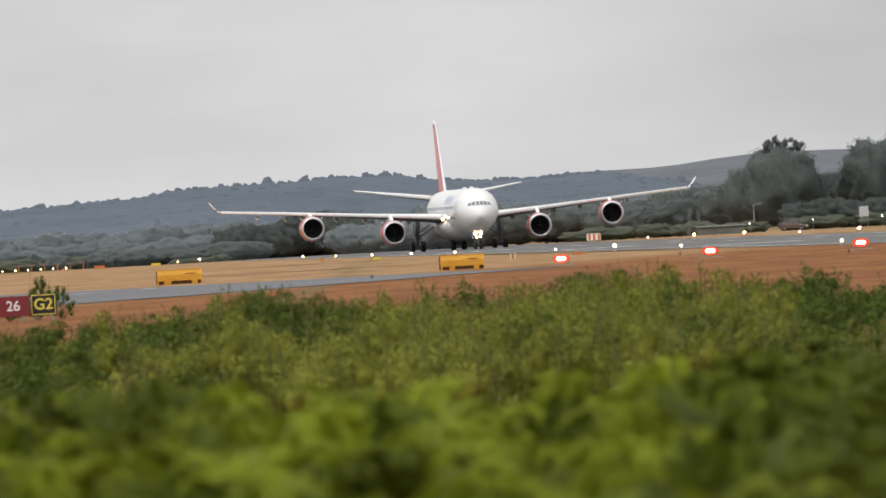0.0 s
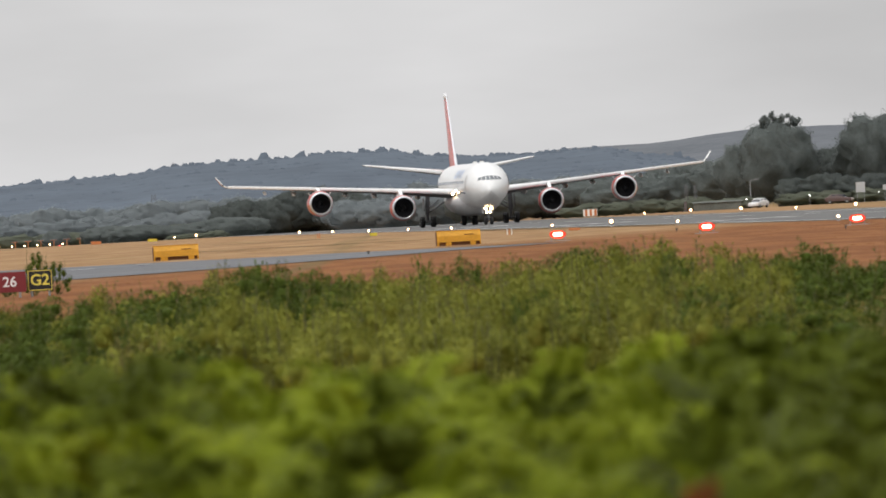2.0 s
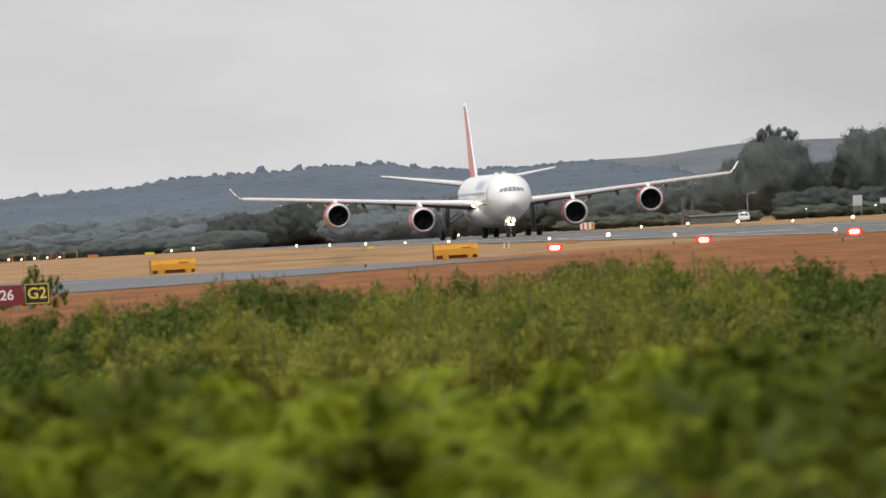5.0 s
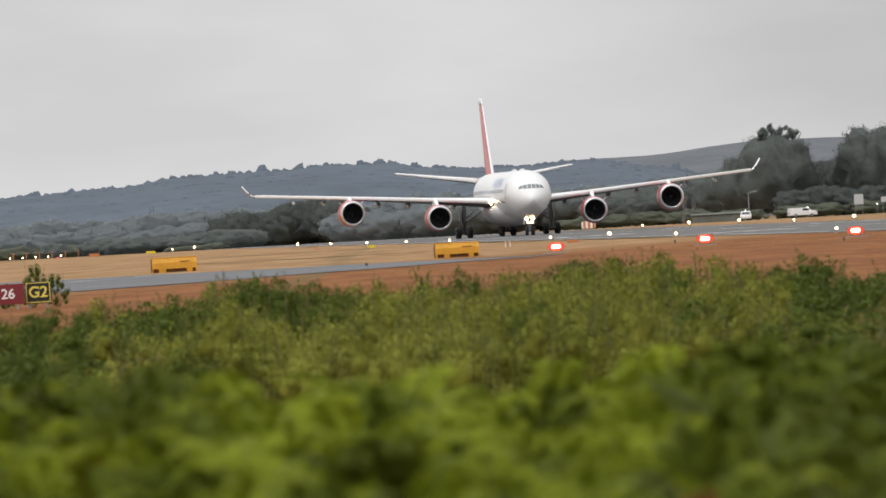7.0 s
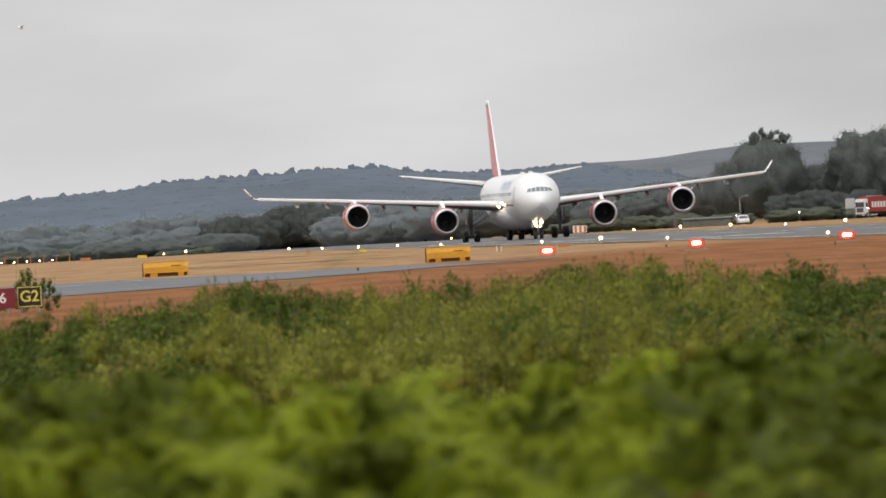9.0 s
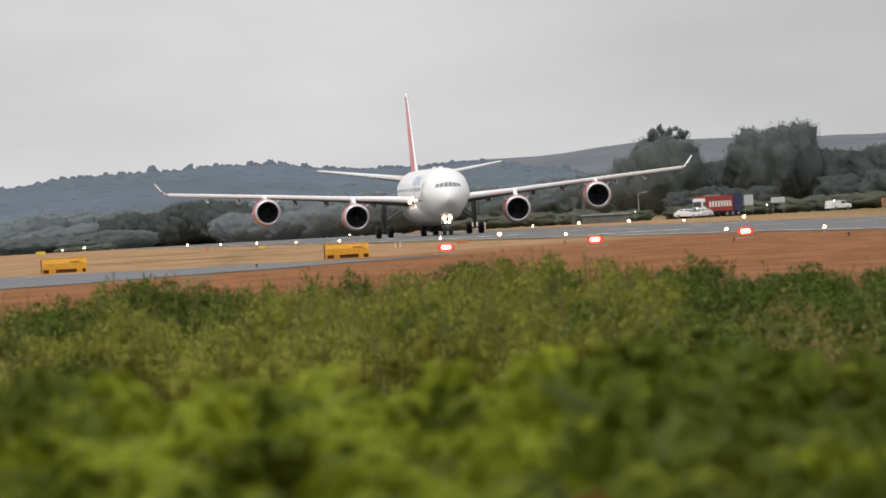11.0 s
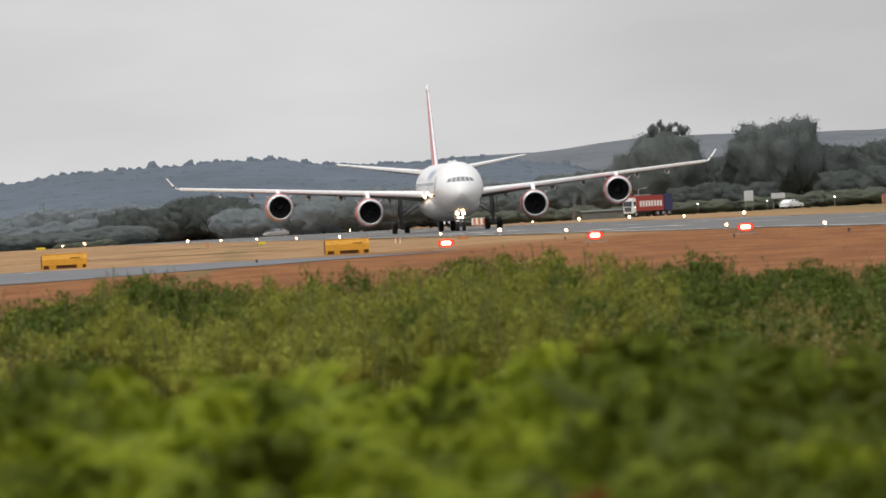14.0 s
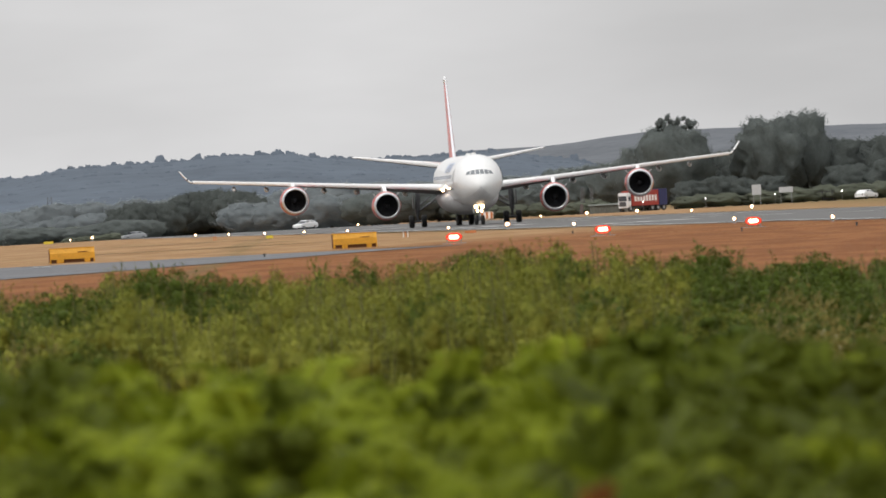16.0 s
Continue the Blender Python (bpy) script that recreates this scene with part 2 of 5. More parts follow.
FERNDEAD = material("dead_rust_bracken", (0.19, 0.046, 0.016), 0.7, vary=0.3, scale=2.0, fine=15.0, per=0.3, spec=0.1, leaf=0.3)
STEM = material("green_brown_stem", (0.115, 0.115, 0.035), 0.8, vary=0.25, scale=4.0, fine=25.0)
DRYLEAF = material("drying_olive_leaf", (0.21, 0.185, 0.055), 0.7, vary=0.25, scale=1.5, fine=12.0, per=0.3, spec=0.15, leaf=0.4)
SEED = material("pale_seed_head", (0.30, 0.27, 0.14), 0.8, vary=0.2, per=0.3)

# ---------------------------------------------------------------- mesh helpers


def mesh_of(name, verts, faces, material_, smooth=False):
    me = bpy.data.meshes.new(name)
    me.from_pydata(verts, [], faces)
    me.materials.append(material_)
    if smooth:
        me.polygons.foreach_set("use_smooth", [True] * len(me.polygons))
    me.update()
    return me


def part(name, bm, material_, parent, label="", smooth=False, place=None):
    """Links a bmesh (or a ready mesh) as one object under a thing or a part."""
    if isinstance(bm, bpy.types.Mesh):
        me = bm
    else:
        bmesh.ops.recalc_face_normals(bm, faces=bm.faces)
        me = bpy.data.meshes.new(name)
        bm.to_mesh(me)
        bm.free()
        me.materials.append(material_)
        if smooth:
            me.polygons.foreach_set("use_smooth", [True] * len(me.polygons))
    ob = new(name, me)
    ob.parent = parent
    if place is not None:
        ob.matrix_basis = place
    if label:
        ob["label"] = label
    return ob


def thing(name, label, category, m=None, group="", kind=""):
    ob = new(name)
    ob.empty_display_size = 0.2
    if m is not None:
        ob.matrix_basis = m
    return tagged(ob, label, category, group, kind)


def box(bm, x0, x1, y0, y1, z0, z1, bevel=0.0):
    r = bmesh.ops.create_cube(bm, size=1.0, matrix=Matrix.Translation(((x0 + x1) / 2, (y0 + y1) / 2, (z0 + z1) / 2)) @ Matrix.Diagonal((x1 - x0, y1 - y0, z1 - z0, 1)))
    if bevel:
        edges = list({e for v in r["verts"] for e in v.link_edges})
        bmesh.ops.bevel(bm, geom=edges, offset=bevel, segments=2, affect="EDGES")
    return bm


def boxed(*a, bevel=0.0):
    return box(bmesh.new(), *a, bevel=bevel)


def rod(bm, a, b, r0, r1=None, n=10):
    """A tapered round bar from a to b."""
    a, b = Vector(a), Vector(b)
    d = b - a
    m = Matrix.Translation((a + b) / 2) @ d.to_track_quat("Z", "Y").to_matrix().to_4x4()
    bmesh.ops.create_cone(bm, cap_ends=True, segments=n, radius1=r0, radius2=r0 if r1 is None else r1, depth=d.length, matrix=m)
    return bm


def rings(bm, loops, closed=True, cap=True):
    """Skin a row of loops, each a list of points of one length."""
    rows = [[bm.verts.new(p) for p in loop] for loop in loops]
    n = len(rows[0])
    for r0, r1 in zip(rows, rows[1:]):
        for i in range(n if closed else n - 1):
            j = (i + 1) % n
            bm.faces.new((r0[i], r0[j], r1[j], r1[i]))
    if cap:
        bm.faces.new(rows[0][::-1])
        bm.faces.new(rows[-1])
    return bm


def turned(bm, profile, n=32, axis_y=True):
    """A body of revolution about the y axis; profile rows of (y, radius)."""
    loops = []
    for y, r in profile:
        loops.append([(r * math.cos(2 * math.pi * i / n), y, r * math.sin(2 * math.pi * i / n)) for i in range(n)])
    return rings(bm, loops, cap=False)


# ---------------------------------------------------------------- ground, runway, taxiway
RUNWAY_TURN = radians(4.51)
UX, UY = -math.sin(RUNWAY_TURN), math.cos(RUNWAY_TURN)


def smooth(a, b, v):
    t = min(1.0, max(0.0, (v - a) / (b - a)))
    return t * t * (3 - 2 * t)


def profile(rows, v):
    """A smooth height along a row of (place, height)."""
    for (a, h0), (b, h1) in zip(rows, rows[1:]):
        if v <= b:
            return h0 + (h1 - h0) * smooth(a, b, v)
    return rows[-1][1]


def ground_z(x, y):
    """A low bank under the camera, the flat airfield, and a slight dip behind the runway."""
    bank = 1.15 * (1 - smooth(44, 92, math.hypot(x, y)))
    dip = -0.45 * smooth(1600, 1950, y) - 1.15 * smooth(1800, 2350, y) * (1 - smooth(-30, 30, x))
    rough = 0.05 * noise.noise(Vector((x * 0.05, y * 0.02, 0.3))) if y < 1100 else 0.0
    return bank + dip + rough


def runway_point(side, along, lift=0.0):
    x, y = side * UY + along * UX, side * -UX + along * UY
    return (x, y, ground_z(x, y) + lift)


def build_ground():
    ys = [-120 + 12 * i for i in range(20)] + [120 * (4850 / 120) ** (i / 110) for i in range(111)]
    xs = sorted({0.0, *(s * 3.0 * (2400 / 3.0) ** (i / 34) for i in range(35) for s in (-1, 1))})
    verts = [(x, y, ground_z(x, y)) for y in ys for x in xs]
    n = len(xs)
    faces = [(r * n + i, r * n + i + 1, (r + 1) * n + i + 1, (r + 1) * n + i) for r in range(len(ys) - 1) for i in range(n - 1)]
    g = new("ground", mesh_of("ground", verts, faces, GRASS, True))
    tagged(g, "dry tan and reddish-brown mown airfield grass", "ground", kind="structure")


def build_runway():
    sides = [99.0, 104.5, 110, 115.5, 121, 126.5, 132, 137.5, 143.0]
    alongs = [-300 + 20 * i for i in range(180)]
    verts = [runway_point(s, a, 0.03 + 0.05 * (1 - ((s - 121) / 22) ** 2)) for a in alongs for s in sides]
    n = len(sides)
    faces = [(r * n + i, r * n + i + 1, (r + 1) * n + i + 1, (r + 1) * n + i) for r in range(len(alongs) - 1) for i in range(n - 1)]
    rw = new("runway", mesh_of("runway", verts, faces, ASPHALT, True))
    tagged(rw, "long grey asphalt runway with worn white markings", "runway", kind="structure")

    def stripe(name, s0, s1, a0, a1):
        k = 8
        v = []
        for i in range(k + 1):
            a = a0 + (a1 - a0) * i / k
            for s in (s0, s1):
                v.append(runway_point(s, a, 0.05 + 0.05 * (1 - ((s - 121) / 22) ** 2)))
        ob = new(name, mesh_of(name, v, [(2 * i, 2 * i + 1, 2 * i + 3, 2 * i + 2) for i in range(k)], LINE))
        ob.parent = rw
    for i in range(26):
        stripe("centre_line_stripe", 120.55, 121.45, 420 + 60 * i, 450 + 60 * i)
    for a in (1010, 1160, 1310):
        for k in range(3):
            for sgn in (-1, 1):
                stripe("touchdown_stripe", 121 + sgn * (9 + 3 * k), 121 + sgn * (10.8 + 3 * k), a, a + 22)
    for s in (100.2, 141.0):
        for i in range(9):
            stripe("edge_line", s, s + 0.8, 300 + 200 * i, 500 + 200 * i)


def build_taxiway():
    k = 40
    v = []
    for i in range(k + 1):
        x = -90 + 98 * i / k
        far = 752 - 27 * smooth(-8, 8, x)
        near = max(560, 724 - 5.3 * (8 - x) + 4 * noise.noise(Vector((x * 0.2, 0, 0))))
        for j in range(5):
            y = near + (far - near) * j / 4
            v.append((x, y, ground_z(x, y) + 0.035))
    faces = [(r * 5 + j, r * 5 + j + 1, (r + 1) * 5 + j + 1, (r + 1) * 5 + j) for r in range(k) for j in range(4)]
    t = new("taxiway", mesh_of("taxiway", v, faces, TAXI, True))
    tagged(t, "pale blue-grey asphalt taxiway narrowing between dry grass", "taxiway", kind="structure")
    for x0, y0, w, d in ((-19.3, 722, 1.0, 9), (-22.8, 700, 1.6, 5)):
        mk = new("painted_mark", mesh_of("painted_mark", [(x0, y0, 0.06), (x0 + w, y0 + 2, 0.06), (x0 + w + 0.4, y0 + d, 0.06), (x0 + 0.4, y0 + d - 2, 0.06)], [(0, 1, 2, 3)], LINE))
        mk.parent = t


def grass_strip(name, label, pts, width_fn, n=40):
    """A ragged strip of rank grass between two points of the field."""
    (x0, y0), (x1, y1) = pts
    v = []
    for i in range(n + 1):
        u = i / n
        x, y = x0 + (x1 - x0) * u, y0 + (y1 - y0) * u
        w = width_fn * (0.75 + 0.5 * noise.noise(Vector((u * 9, y0, 0.0)))) * min(1, 5 * u + 0.05, 5 * (1 - u) + 0.05)
        v += [(x, y - w, ground_z(x, y - w) + 0.04), (x, y + w, ground_z(x, y + w) + 0.04)]
    tagged(new(name, mesh_of(name, v, [(2 * i, 2 * i + 1, 2 * i + 3, 2 * i + 2) for i in range(n)], VERGE)), label, "grass strip", kind="structure")


build_ground()
grass_strip("grass_track", "dark rank strip across the dry grass", ((-24, 952), (0.6, 957)), 5.0)
grass_strip("grass_track", "dark rank strip across the dry grass", ((-26, 1140), (-1.0, 1180)), 6.0)
grass_strip("grass_track", "dark rank strip beside the taxiway", ((-1.5, 742), (9.0, 738)), 2.5)
for side_, a0_, a1_ in ((145.2, 1100, 1700), (96.0, 940, 1230)):
    q0, q1 = runway_point(side_, a0_), runway_point(side_, a1_)
    grass_strip("runway_verge", "dark rank grass along the runway edge", (q0[:2], q1[:2]), 9.0, 80)
build_runway()
build_taxiway()

# ---------------------------------------------------------------- the airliner
# its own space: nose at y = 0, tail towards +y, wheels on z = 0


def fuselage_at(y):
    """Height of the axis, half width and half height of the hull at a station."""
    stations = ((0.0, 3.95, 0.03, 0.03), (0.12, 3.96, 0.42, 0.40), (0.45, 4.0, 0.82, 0.78), (1.1, 4.08, 1.28, 1.24), (2.1, 4.24, 1.78, 1.74),
                (3.4, 4.44, 2.22, 2.22), (5.0, 4.60, 2.56, 2.58), (7.0, 4.68, 2.76, 2.77), (9.5, 4.70, 2.82, 2.82), (48.0, 4.70, 2.82, 2.82),
                (53.0, 4.80, 2.74, 2.72), (59.0, 5.15, 2.34, 2.32), (65.0, 5.65, 1.68, 1.70), (70.0, 6.05, 1.0, 1.05), (73.5, 6.3, 0.45, 0.5), (74.6, 6.35, 0.12, 0.15))
    for a, b in zip(stations, stations[1:]):
        if y <= b[0]:
            t = (y - a[0]) / (b[0] - a[0])
            return tuple(a[i] + (b[i] - a[i]) * t for i in (1, 2, 3))
    return stations[-1][1:]


def build_fuselage(parent):
    n = 48
    ys = [0, 0.05, 0.12, 0.25, 0.45, 0.75, 1.1, 1.6, 2.1, 2.7, 3.4, 4.2, 5, 6, 7, 8.2, 9.5] + [12 + 4 * i for i in range(10)] + [50.5, 53, 56, 59, 62, 65, 67.5, 70, 72, 73.5, 74.6]
    upper, lower = bmesh.new(), bmesh.new()
    top, bottom = [], []
    for y in ys:
        zc, w, h = fuselage_at(y)
        ring = lambda a: (w * math.cos(a), y, zc + h * math.sin(a))
        lo = -0.85
        k = 34
        top.append([ring(lo + (math.pi - 2 * lo) * i / k) for i in range(k + 1)])
        kb = 14
        a0, a1 = math.pi - lo, 2 * math.pi + lo
        bottom.append([ring(a0 + (a1 - a0) * i / kb) for i in range(kb + 1)])
    rings(upper, top, closed=False, cap=False)
    rings(lower, bottom, closed=False, cap=False)
    f = part("fuselage", upper, WHITE, parent, "glossy white upper fuselage", True)
    part("belly", lower, GREYBELLY, f, "grey painted belly", True)
    # wing-to-body fairing
    fair = bmesh.new()
    loops = []
    for y, w, d in ((20.5, 0.6, 0.1), (22.5, 2.4, 0.5), (25, 3.15, 0.85), (29, 3.4, 1.05), (34, 3.4, 1.1), (38, 3.2, 1.0), (41, 2.6, 0.75), (44.5, 1.2, 0.25), (46.5, 0.4, 0.05)):
        loops.append([(w * math.cos(a), y, 2.95 + (1.1 if math.sin(a) > 0 else 1.0 + d) * math.sin(a) * (0.25 + 0.75 * min(1, w / 2.5))) for a in (2 * math.pi * i / 28 for i in range(28))])
    rings(fair, loops)
    part("belly_fairing", fair, GREYBELLY, f, "bulging grey belly fairing", True)
    # windscreen: six dark panes on the slope of the nose
    for i in range(6):
        a0 = radians(90 + (i - 3) * 17.6 + 1.2)
        a1 = radians(90 + (i - 2) * 17.6 - 1.2)
        bm = bmesh.new()
        grid = []
        for v in range(4):
            row = []
            for u in range(5):
                a = a0 + (a1 - a0) * u / 4
                off = abs(math.degrees(a) - 90) / 53
                zz = 5.28 + 0.52 * v / 3 - 0.24 * off * off * (1 if v else 0.12)
                frac = (math.degrees(a) - 90) / 53
                xx = -frac * (1.62 - 0.22 * v / 3)
                # put the pane on the hull: find the station whose hull passes through this point
                yy = 0.6
                for step in range(80):
                    zc, w, h = fuselage_at(yy)
                    if (xx / w) ** 2 + ((zz - zc) / h) ** 2 <= 1.0:
                        break
                    yy += 0.08
                row.append((xx * 1.004, yy - 0.06, zz + 0.012))
            grid.append(row)
        rings(bm, grid, closed=False, cap=False)
        part("windscreen_pane", bm, WINDSCREEN, f, "dark cockpit window pane")
    # cabin windows and doors along both sides
    win = bpy.data.meshes.new("cabin_window")
    bm = bmesh.new()
    box(bm, -0.02, 0.02, -0.13, 0.13, -0.19, 0.19, 0.008)
    bm.to_mesh(win)
    bm.free()
    win.materials.append(CABINGLASS)
    for side in (-1, 1):
        for i in range(66):
            y = 9.0 + 0.74 * i
            zc, w, h = fuselage_at(y)
            z = 5.15
            x = w * math.sqrt(1 - ((z - zc) / h) ** 2)
            part("cabin_window", win, CABINGLASS, f, place=pose(side * (x + 0.005), y, z, 0, -side * 9, 0))
        for y in (7.2, 20.5, 36.5, 47.0, 58.0):
            zc, w, h = fuselage_at(y)
            d = bmesh.new()
            loops = []
            for k in range(7):
                z = 4.1 + 1.9 * k / 6
                x = w * math.sqrt(max(0.02, 1 - ((z - zc) / h) ** 2)) + 0.015
                loops.append([(side * x, y - 0.52, z), (side * x, y + 0.52, z)])
            rings(d, loops, closed=False, cap=False)
            part("cabin_door", d, WHITE, f)
    # a thin dark cheat line low on each side
    for side in (-1, 1):
        ln = bmesh.new()
        loops = []
        for y in [8 + 2.4 * i for i in range(22)]:
            zc, w, h = fuselage_at(y)
            z0 = 3.62 + 0.012 * y
            row = []
            for z in (z0, z0 + 0.16):
                row.append((side * (w * math.sqrt(max(0.02, 1 - ((z - zc) / h) ** 2)) + 0.012), y, z))
            loops.append(row)
        rings(ln, loops, closed=False, cap=False)
        part("side_stripe", ln, CABINGLASS, f, "thin grey stripe along the side")
    # large pale markings on each side, too faint to read
    for side in (-1, 1):
        for k in range(7):
            y0 = 14.0 + 1.9 * k
            zc, w, h = fuselage_at(y0)
            mk = bmesh.new()
            rings(mk, [[(side * (w * math.sqrt(1 - ((z - zc) / h) ** 2) + 0.012), y, z) for y in (y0, y0 + 1.35)] for z in (5.7, 5.95, 6.2, 6.45, 6.7)], closed=False, cap=False)
            part("side_marking", mk, PALEBLUE, f, "faint pale blue block of lettering")
    for y in (12.5, 24.0):
        part("antenna", boxed(-0.25, 0.25, y, y + 1.6, 7.45, 7.72, bevel=0.08), WHITE, f)
    return f


def section(le, te, z, x, thick, n=9, drop=0.0):
    """An aerofoil loop in a plane of constant x, nose first, upper side then lower."""
    c = te - le
    pts = []
    for i in range(n):
        u = (1 - math.cos(math.pi * i / (n - 1))) / 2
        yt = 5 * thick * (0.2969 * math.sqrt(u) - 0.126 * u - 0.3516 * u * u + 0.2843 * u ** 3 - 0.1015 * u ** 4)
        pts.append((u, yt))
    upper = [(x, le + c * u, z + c * yt * 1.1 - drop * u) for u, yt in pts]
    lower = [(x, le + c * u, z - c * yt * 0.9 - drop * u) for u, yt in pts[-2:0:-1]]
    return upper + lower


def wing_le(x):
    return 22.4 + 0.655 * x


def wing_te(x):
    return 36.4 + 0.06 * x if x < 10 else 37.0 + (x - 10) * 0.395


def wing_z(x):
    return 3.72 + 0.085 * x - 0.00016 * x * x


def darken_underside(ob):
    """Paint the faces that look down in grey, with their shade in the colour."""
    ob.data.materials.append(GREYSHADE)
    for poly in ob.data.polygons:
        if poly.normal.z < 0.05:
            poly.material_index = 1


def build_wing(parent, side):
    bm = bmesh.new()
    loops = [section(wing_le(x), wing_te(x), wing_z(x), side * x, th, drop=dr) for x, th, dr in
             ((2.2, 0.10, 0.5), (4.5, 0.095, 0.42), (7, 0.09, 0.35), (10, 0.088, 0.28), (14, 0.086, 0.2), (18, 0.085, 0.15), (22, 0.085, 0.1), (26, 0.085, 0.06), (29, 0.085, 0.04), (30.6, 0.085, 0.02))]
    rings(bm, loops)
    w = part("wing", bm, WHITE, parent, "long swept pale grey and white wing", True)
    darken_underside(w)
    # polished slat along the leading edge
    sl = bmesh.new()
    loops = []
    for x in [3.2 + 27.2 * i / 16 for i in range(17)]:
        le, z, c = wing_le(x), wing_z(x), wing_te(x) - wing_le(x)
        t = 0.13 + c * 0.014
        loops.append([(side * x, le - 0.06 + 0.03 * c * (1 - math.cos(a)), z + t * math.sin(a) + 0.03) for a in (math.pi / 2 - math.pi * i / 8 for i in range(9))])
    rings(sl, loops, closed=False, cap=False)
    part("slat", sl, SLAT, w, "bright pale leading edge", True)
    # winglet
    wl_ = bmesh.new()
    x0, z0 = 30.6, wing_z(30.6)
    loops = []
    for k, (dx, dz, le, te) in enumerate(((0, 0, wing_le(30.6), wing_te(30.6)), (0.28, 0.22, 43.0, 45.5), (0.66, 0.62, 43.6, 45.8), (1.20, 1.36, 44.5, 46.1))):
        base = section(le, te, 0, 0, 0.08)
        tilt = (0, 0.6, 0.9, 0.95)[k]
        loops.append([(side * (x0 + dx - p[2] * tilt), p[1], z0 + dz + p[2] * (1 - tilt * 0.7)) for p in base])
    rings(wl_, loops)
    part("winglet", wl_, WHITE, w, "upturned winglet, white inside and red outside", True)
    out = bmesh.new()
    rings(out, [[(side * (x0 + dx + 0.06), y, z0 + dz) for y in (le + 0.15, te - 0.15)] for dx, dz, le, te in ((0.30, 0.16, 43.3, 45.4), (0.68, 0.59, 44.0, 45.7), (1.17, 1.25, 44.9, 46.0))], closed=False, cap=False)
    part("winglet_panel", out, RED, w, "red outer face of the winglet")
    # flap track fairings
    for x, r in ((6.8, 0.34), (12.2, 0.33), (15.8, 0.3), (22.2, 0.27), (25.8, 0.22)):
        te, z = wing_te(x), wing_z(x)
        fb = bmesh.new()
        turned(fb, [(-3.4, 0.02), (-2.8, r * 0.6), (-1.6, r), (0.2, r * 0.95), (1.4, r * 0.5), (2.2, 0.02)], 14)
        part("flap_fairing", fb, GREYBELLY, w, smooth=True, place=pose(side * x, te - 0.7, z - 0.55, 4, 0, 0))
    lamp = bmesh.new()
    bmesh.ops.create_uvsphere(lamp, u_segments=10, v_segments=6, radius=0.12, matrix=Matrix.Translation((side * 31.0, 43.2, z0 + 0.3)))
    part("navigation_lamp", lamp, GLASS, w)
    return w


def build_engine(parent, side, x, zc, inlet):
    """A big round nacelle on a pylon, with the fan inside."""
    e = new("engine")
    e.parent = parent
    e.matrix_basis = pose(side * x, inlet, zc, 0, 0, side * -1.0)
    me = bmesh.new()
    turned(me, [(0.42, 1.50), (0.9, 1.585), (1.7, 1.63), (2.9, 1.60), (4.2, 1.46), (5.2, 1.26), (5.7, 1.12)], 40)
    cow = part("cowling", me, RED, e, "red painted engine cowling", True)
    lip = bmesh.new()
    turned(lip, [(0.42, 1.505), (0.22, 1.455), (0.08, 1.395), (0.0, 1.325), (0.03, 1.268), (0.14, 1.232), (0.36, 1.215)], 40)
    part("intake_lip", lip, SILVER, e, "polished metal intake lip", True)
    duct = bmesh.new()
    turned(duct, [(0.36, 1.216), (0.7, 1.205), (1.25, 1.235), (1.6, 1.24), (1.62, 0.0)], 40)
    part("intake_duct", duct, DARK, e, "dark intake duct", True)
    blade = bmesh.new()
    rows = []
    for r, tw, ch in ((0.36, 20, 0.26), (0.7, 40, 0.30), (1.0, 54, 0.32), (1.21, 62, 0.32)):
        a = radians(tw)
        rows.append([(-ch / 2 * math.sin(a), 1.32 - ch / 2 * math.cos(a), r), (ch / 2 * math.sin(a), 1.32 + ch / 2 * math.cos(a), r)])
    rings(blade, rows, closed=False, cap=False)
    bme = bpy.data.meshes.new("fan_blade")
    blade.to_mesh(bme)
    blade.free()
    bme.materials.append(FANMETAL)
    for i in range(24):
        part("fan_blade", bme, FANMETAL, e, place=pose(0, 0, 0, 0, 15 * i, 0))
    sp = bmesh.new()
    turned(sp, [(0.72, 0.01), (0.82, 0.10), (1.0, 0.21), (1.2, 0.31), (1.4, 0.37)], 20)
    part("spinner", sp, FANMETAL, e, smooth=True)
    core = bmesh.new()
    turned(core, [(5.2, 0.95), (6.2, 0.78), (7.2, 0.52), (7.3, 0.30), (8.2, 0.03)], 24)
    part("exhaust_cone", core, STRUT, e, smooth=True)
    band = bmesh.new()
    turned(band, [(4.3, 1.46), (4.95, 1.335)], 40)
    part("cowling_band", band, SILVER, e, smooth=True)
    py = bmesh.new()
    top = wing_z(x) - zc
    le = wing_le(x) - inlet
    rings(py, [[(-0.10, 2.6, 1.52), (0.10, 2.6, 1.52), (0.24, 6.6, 0.95), (-0.24, 6.6, 0.95)],
               [(-0.20, 3.2, 1.72), (0.20, 3.2, 1.72), (0.26, 7.5, top - 0.3), (-0.26, 7.5, top - 0.3)],
               [(-0.22, le + 0.1, top + 0.12), (0.22, le + 0.1, top + 0.12), (0.25, le + 4.0, top - 0.1), (-0.25, le + 4.0, top - 0.1)]])
    part("pylon", py, WHITE, e, "white engine pylon")
    for s in (-1, 1):
        st = boxed(-0.035, 0.035, 1.2, 2.3, 0, 0.42, bevel=0.02)
        part("strake", st, SILVER, e, place=pose(s * 1.15, 0, 1.12, 0, s * 45, 0))
    return e


WHEEL_TURNERS = []


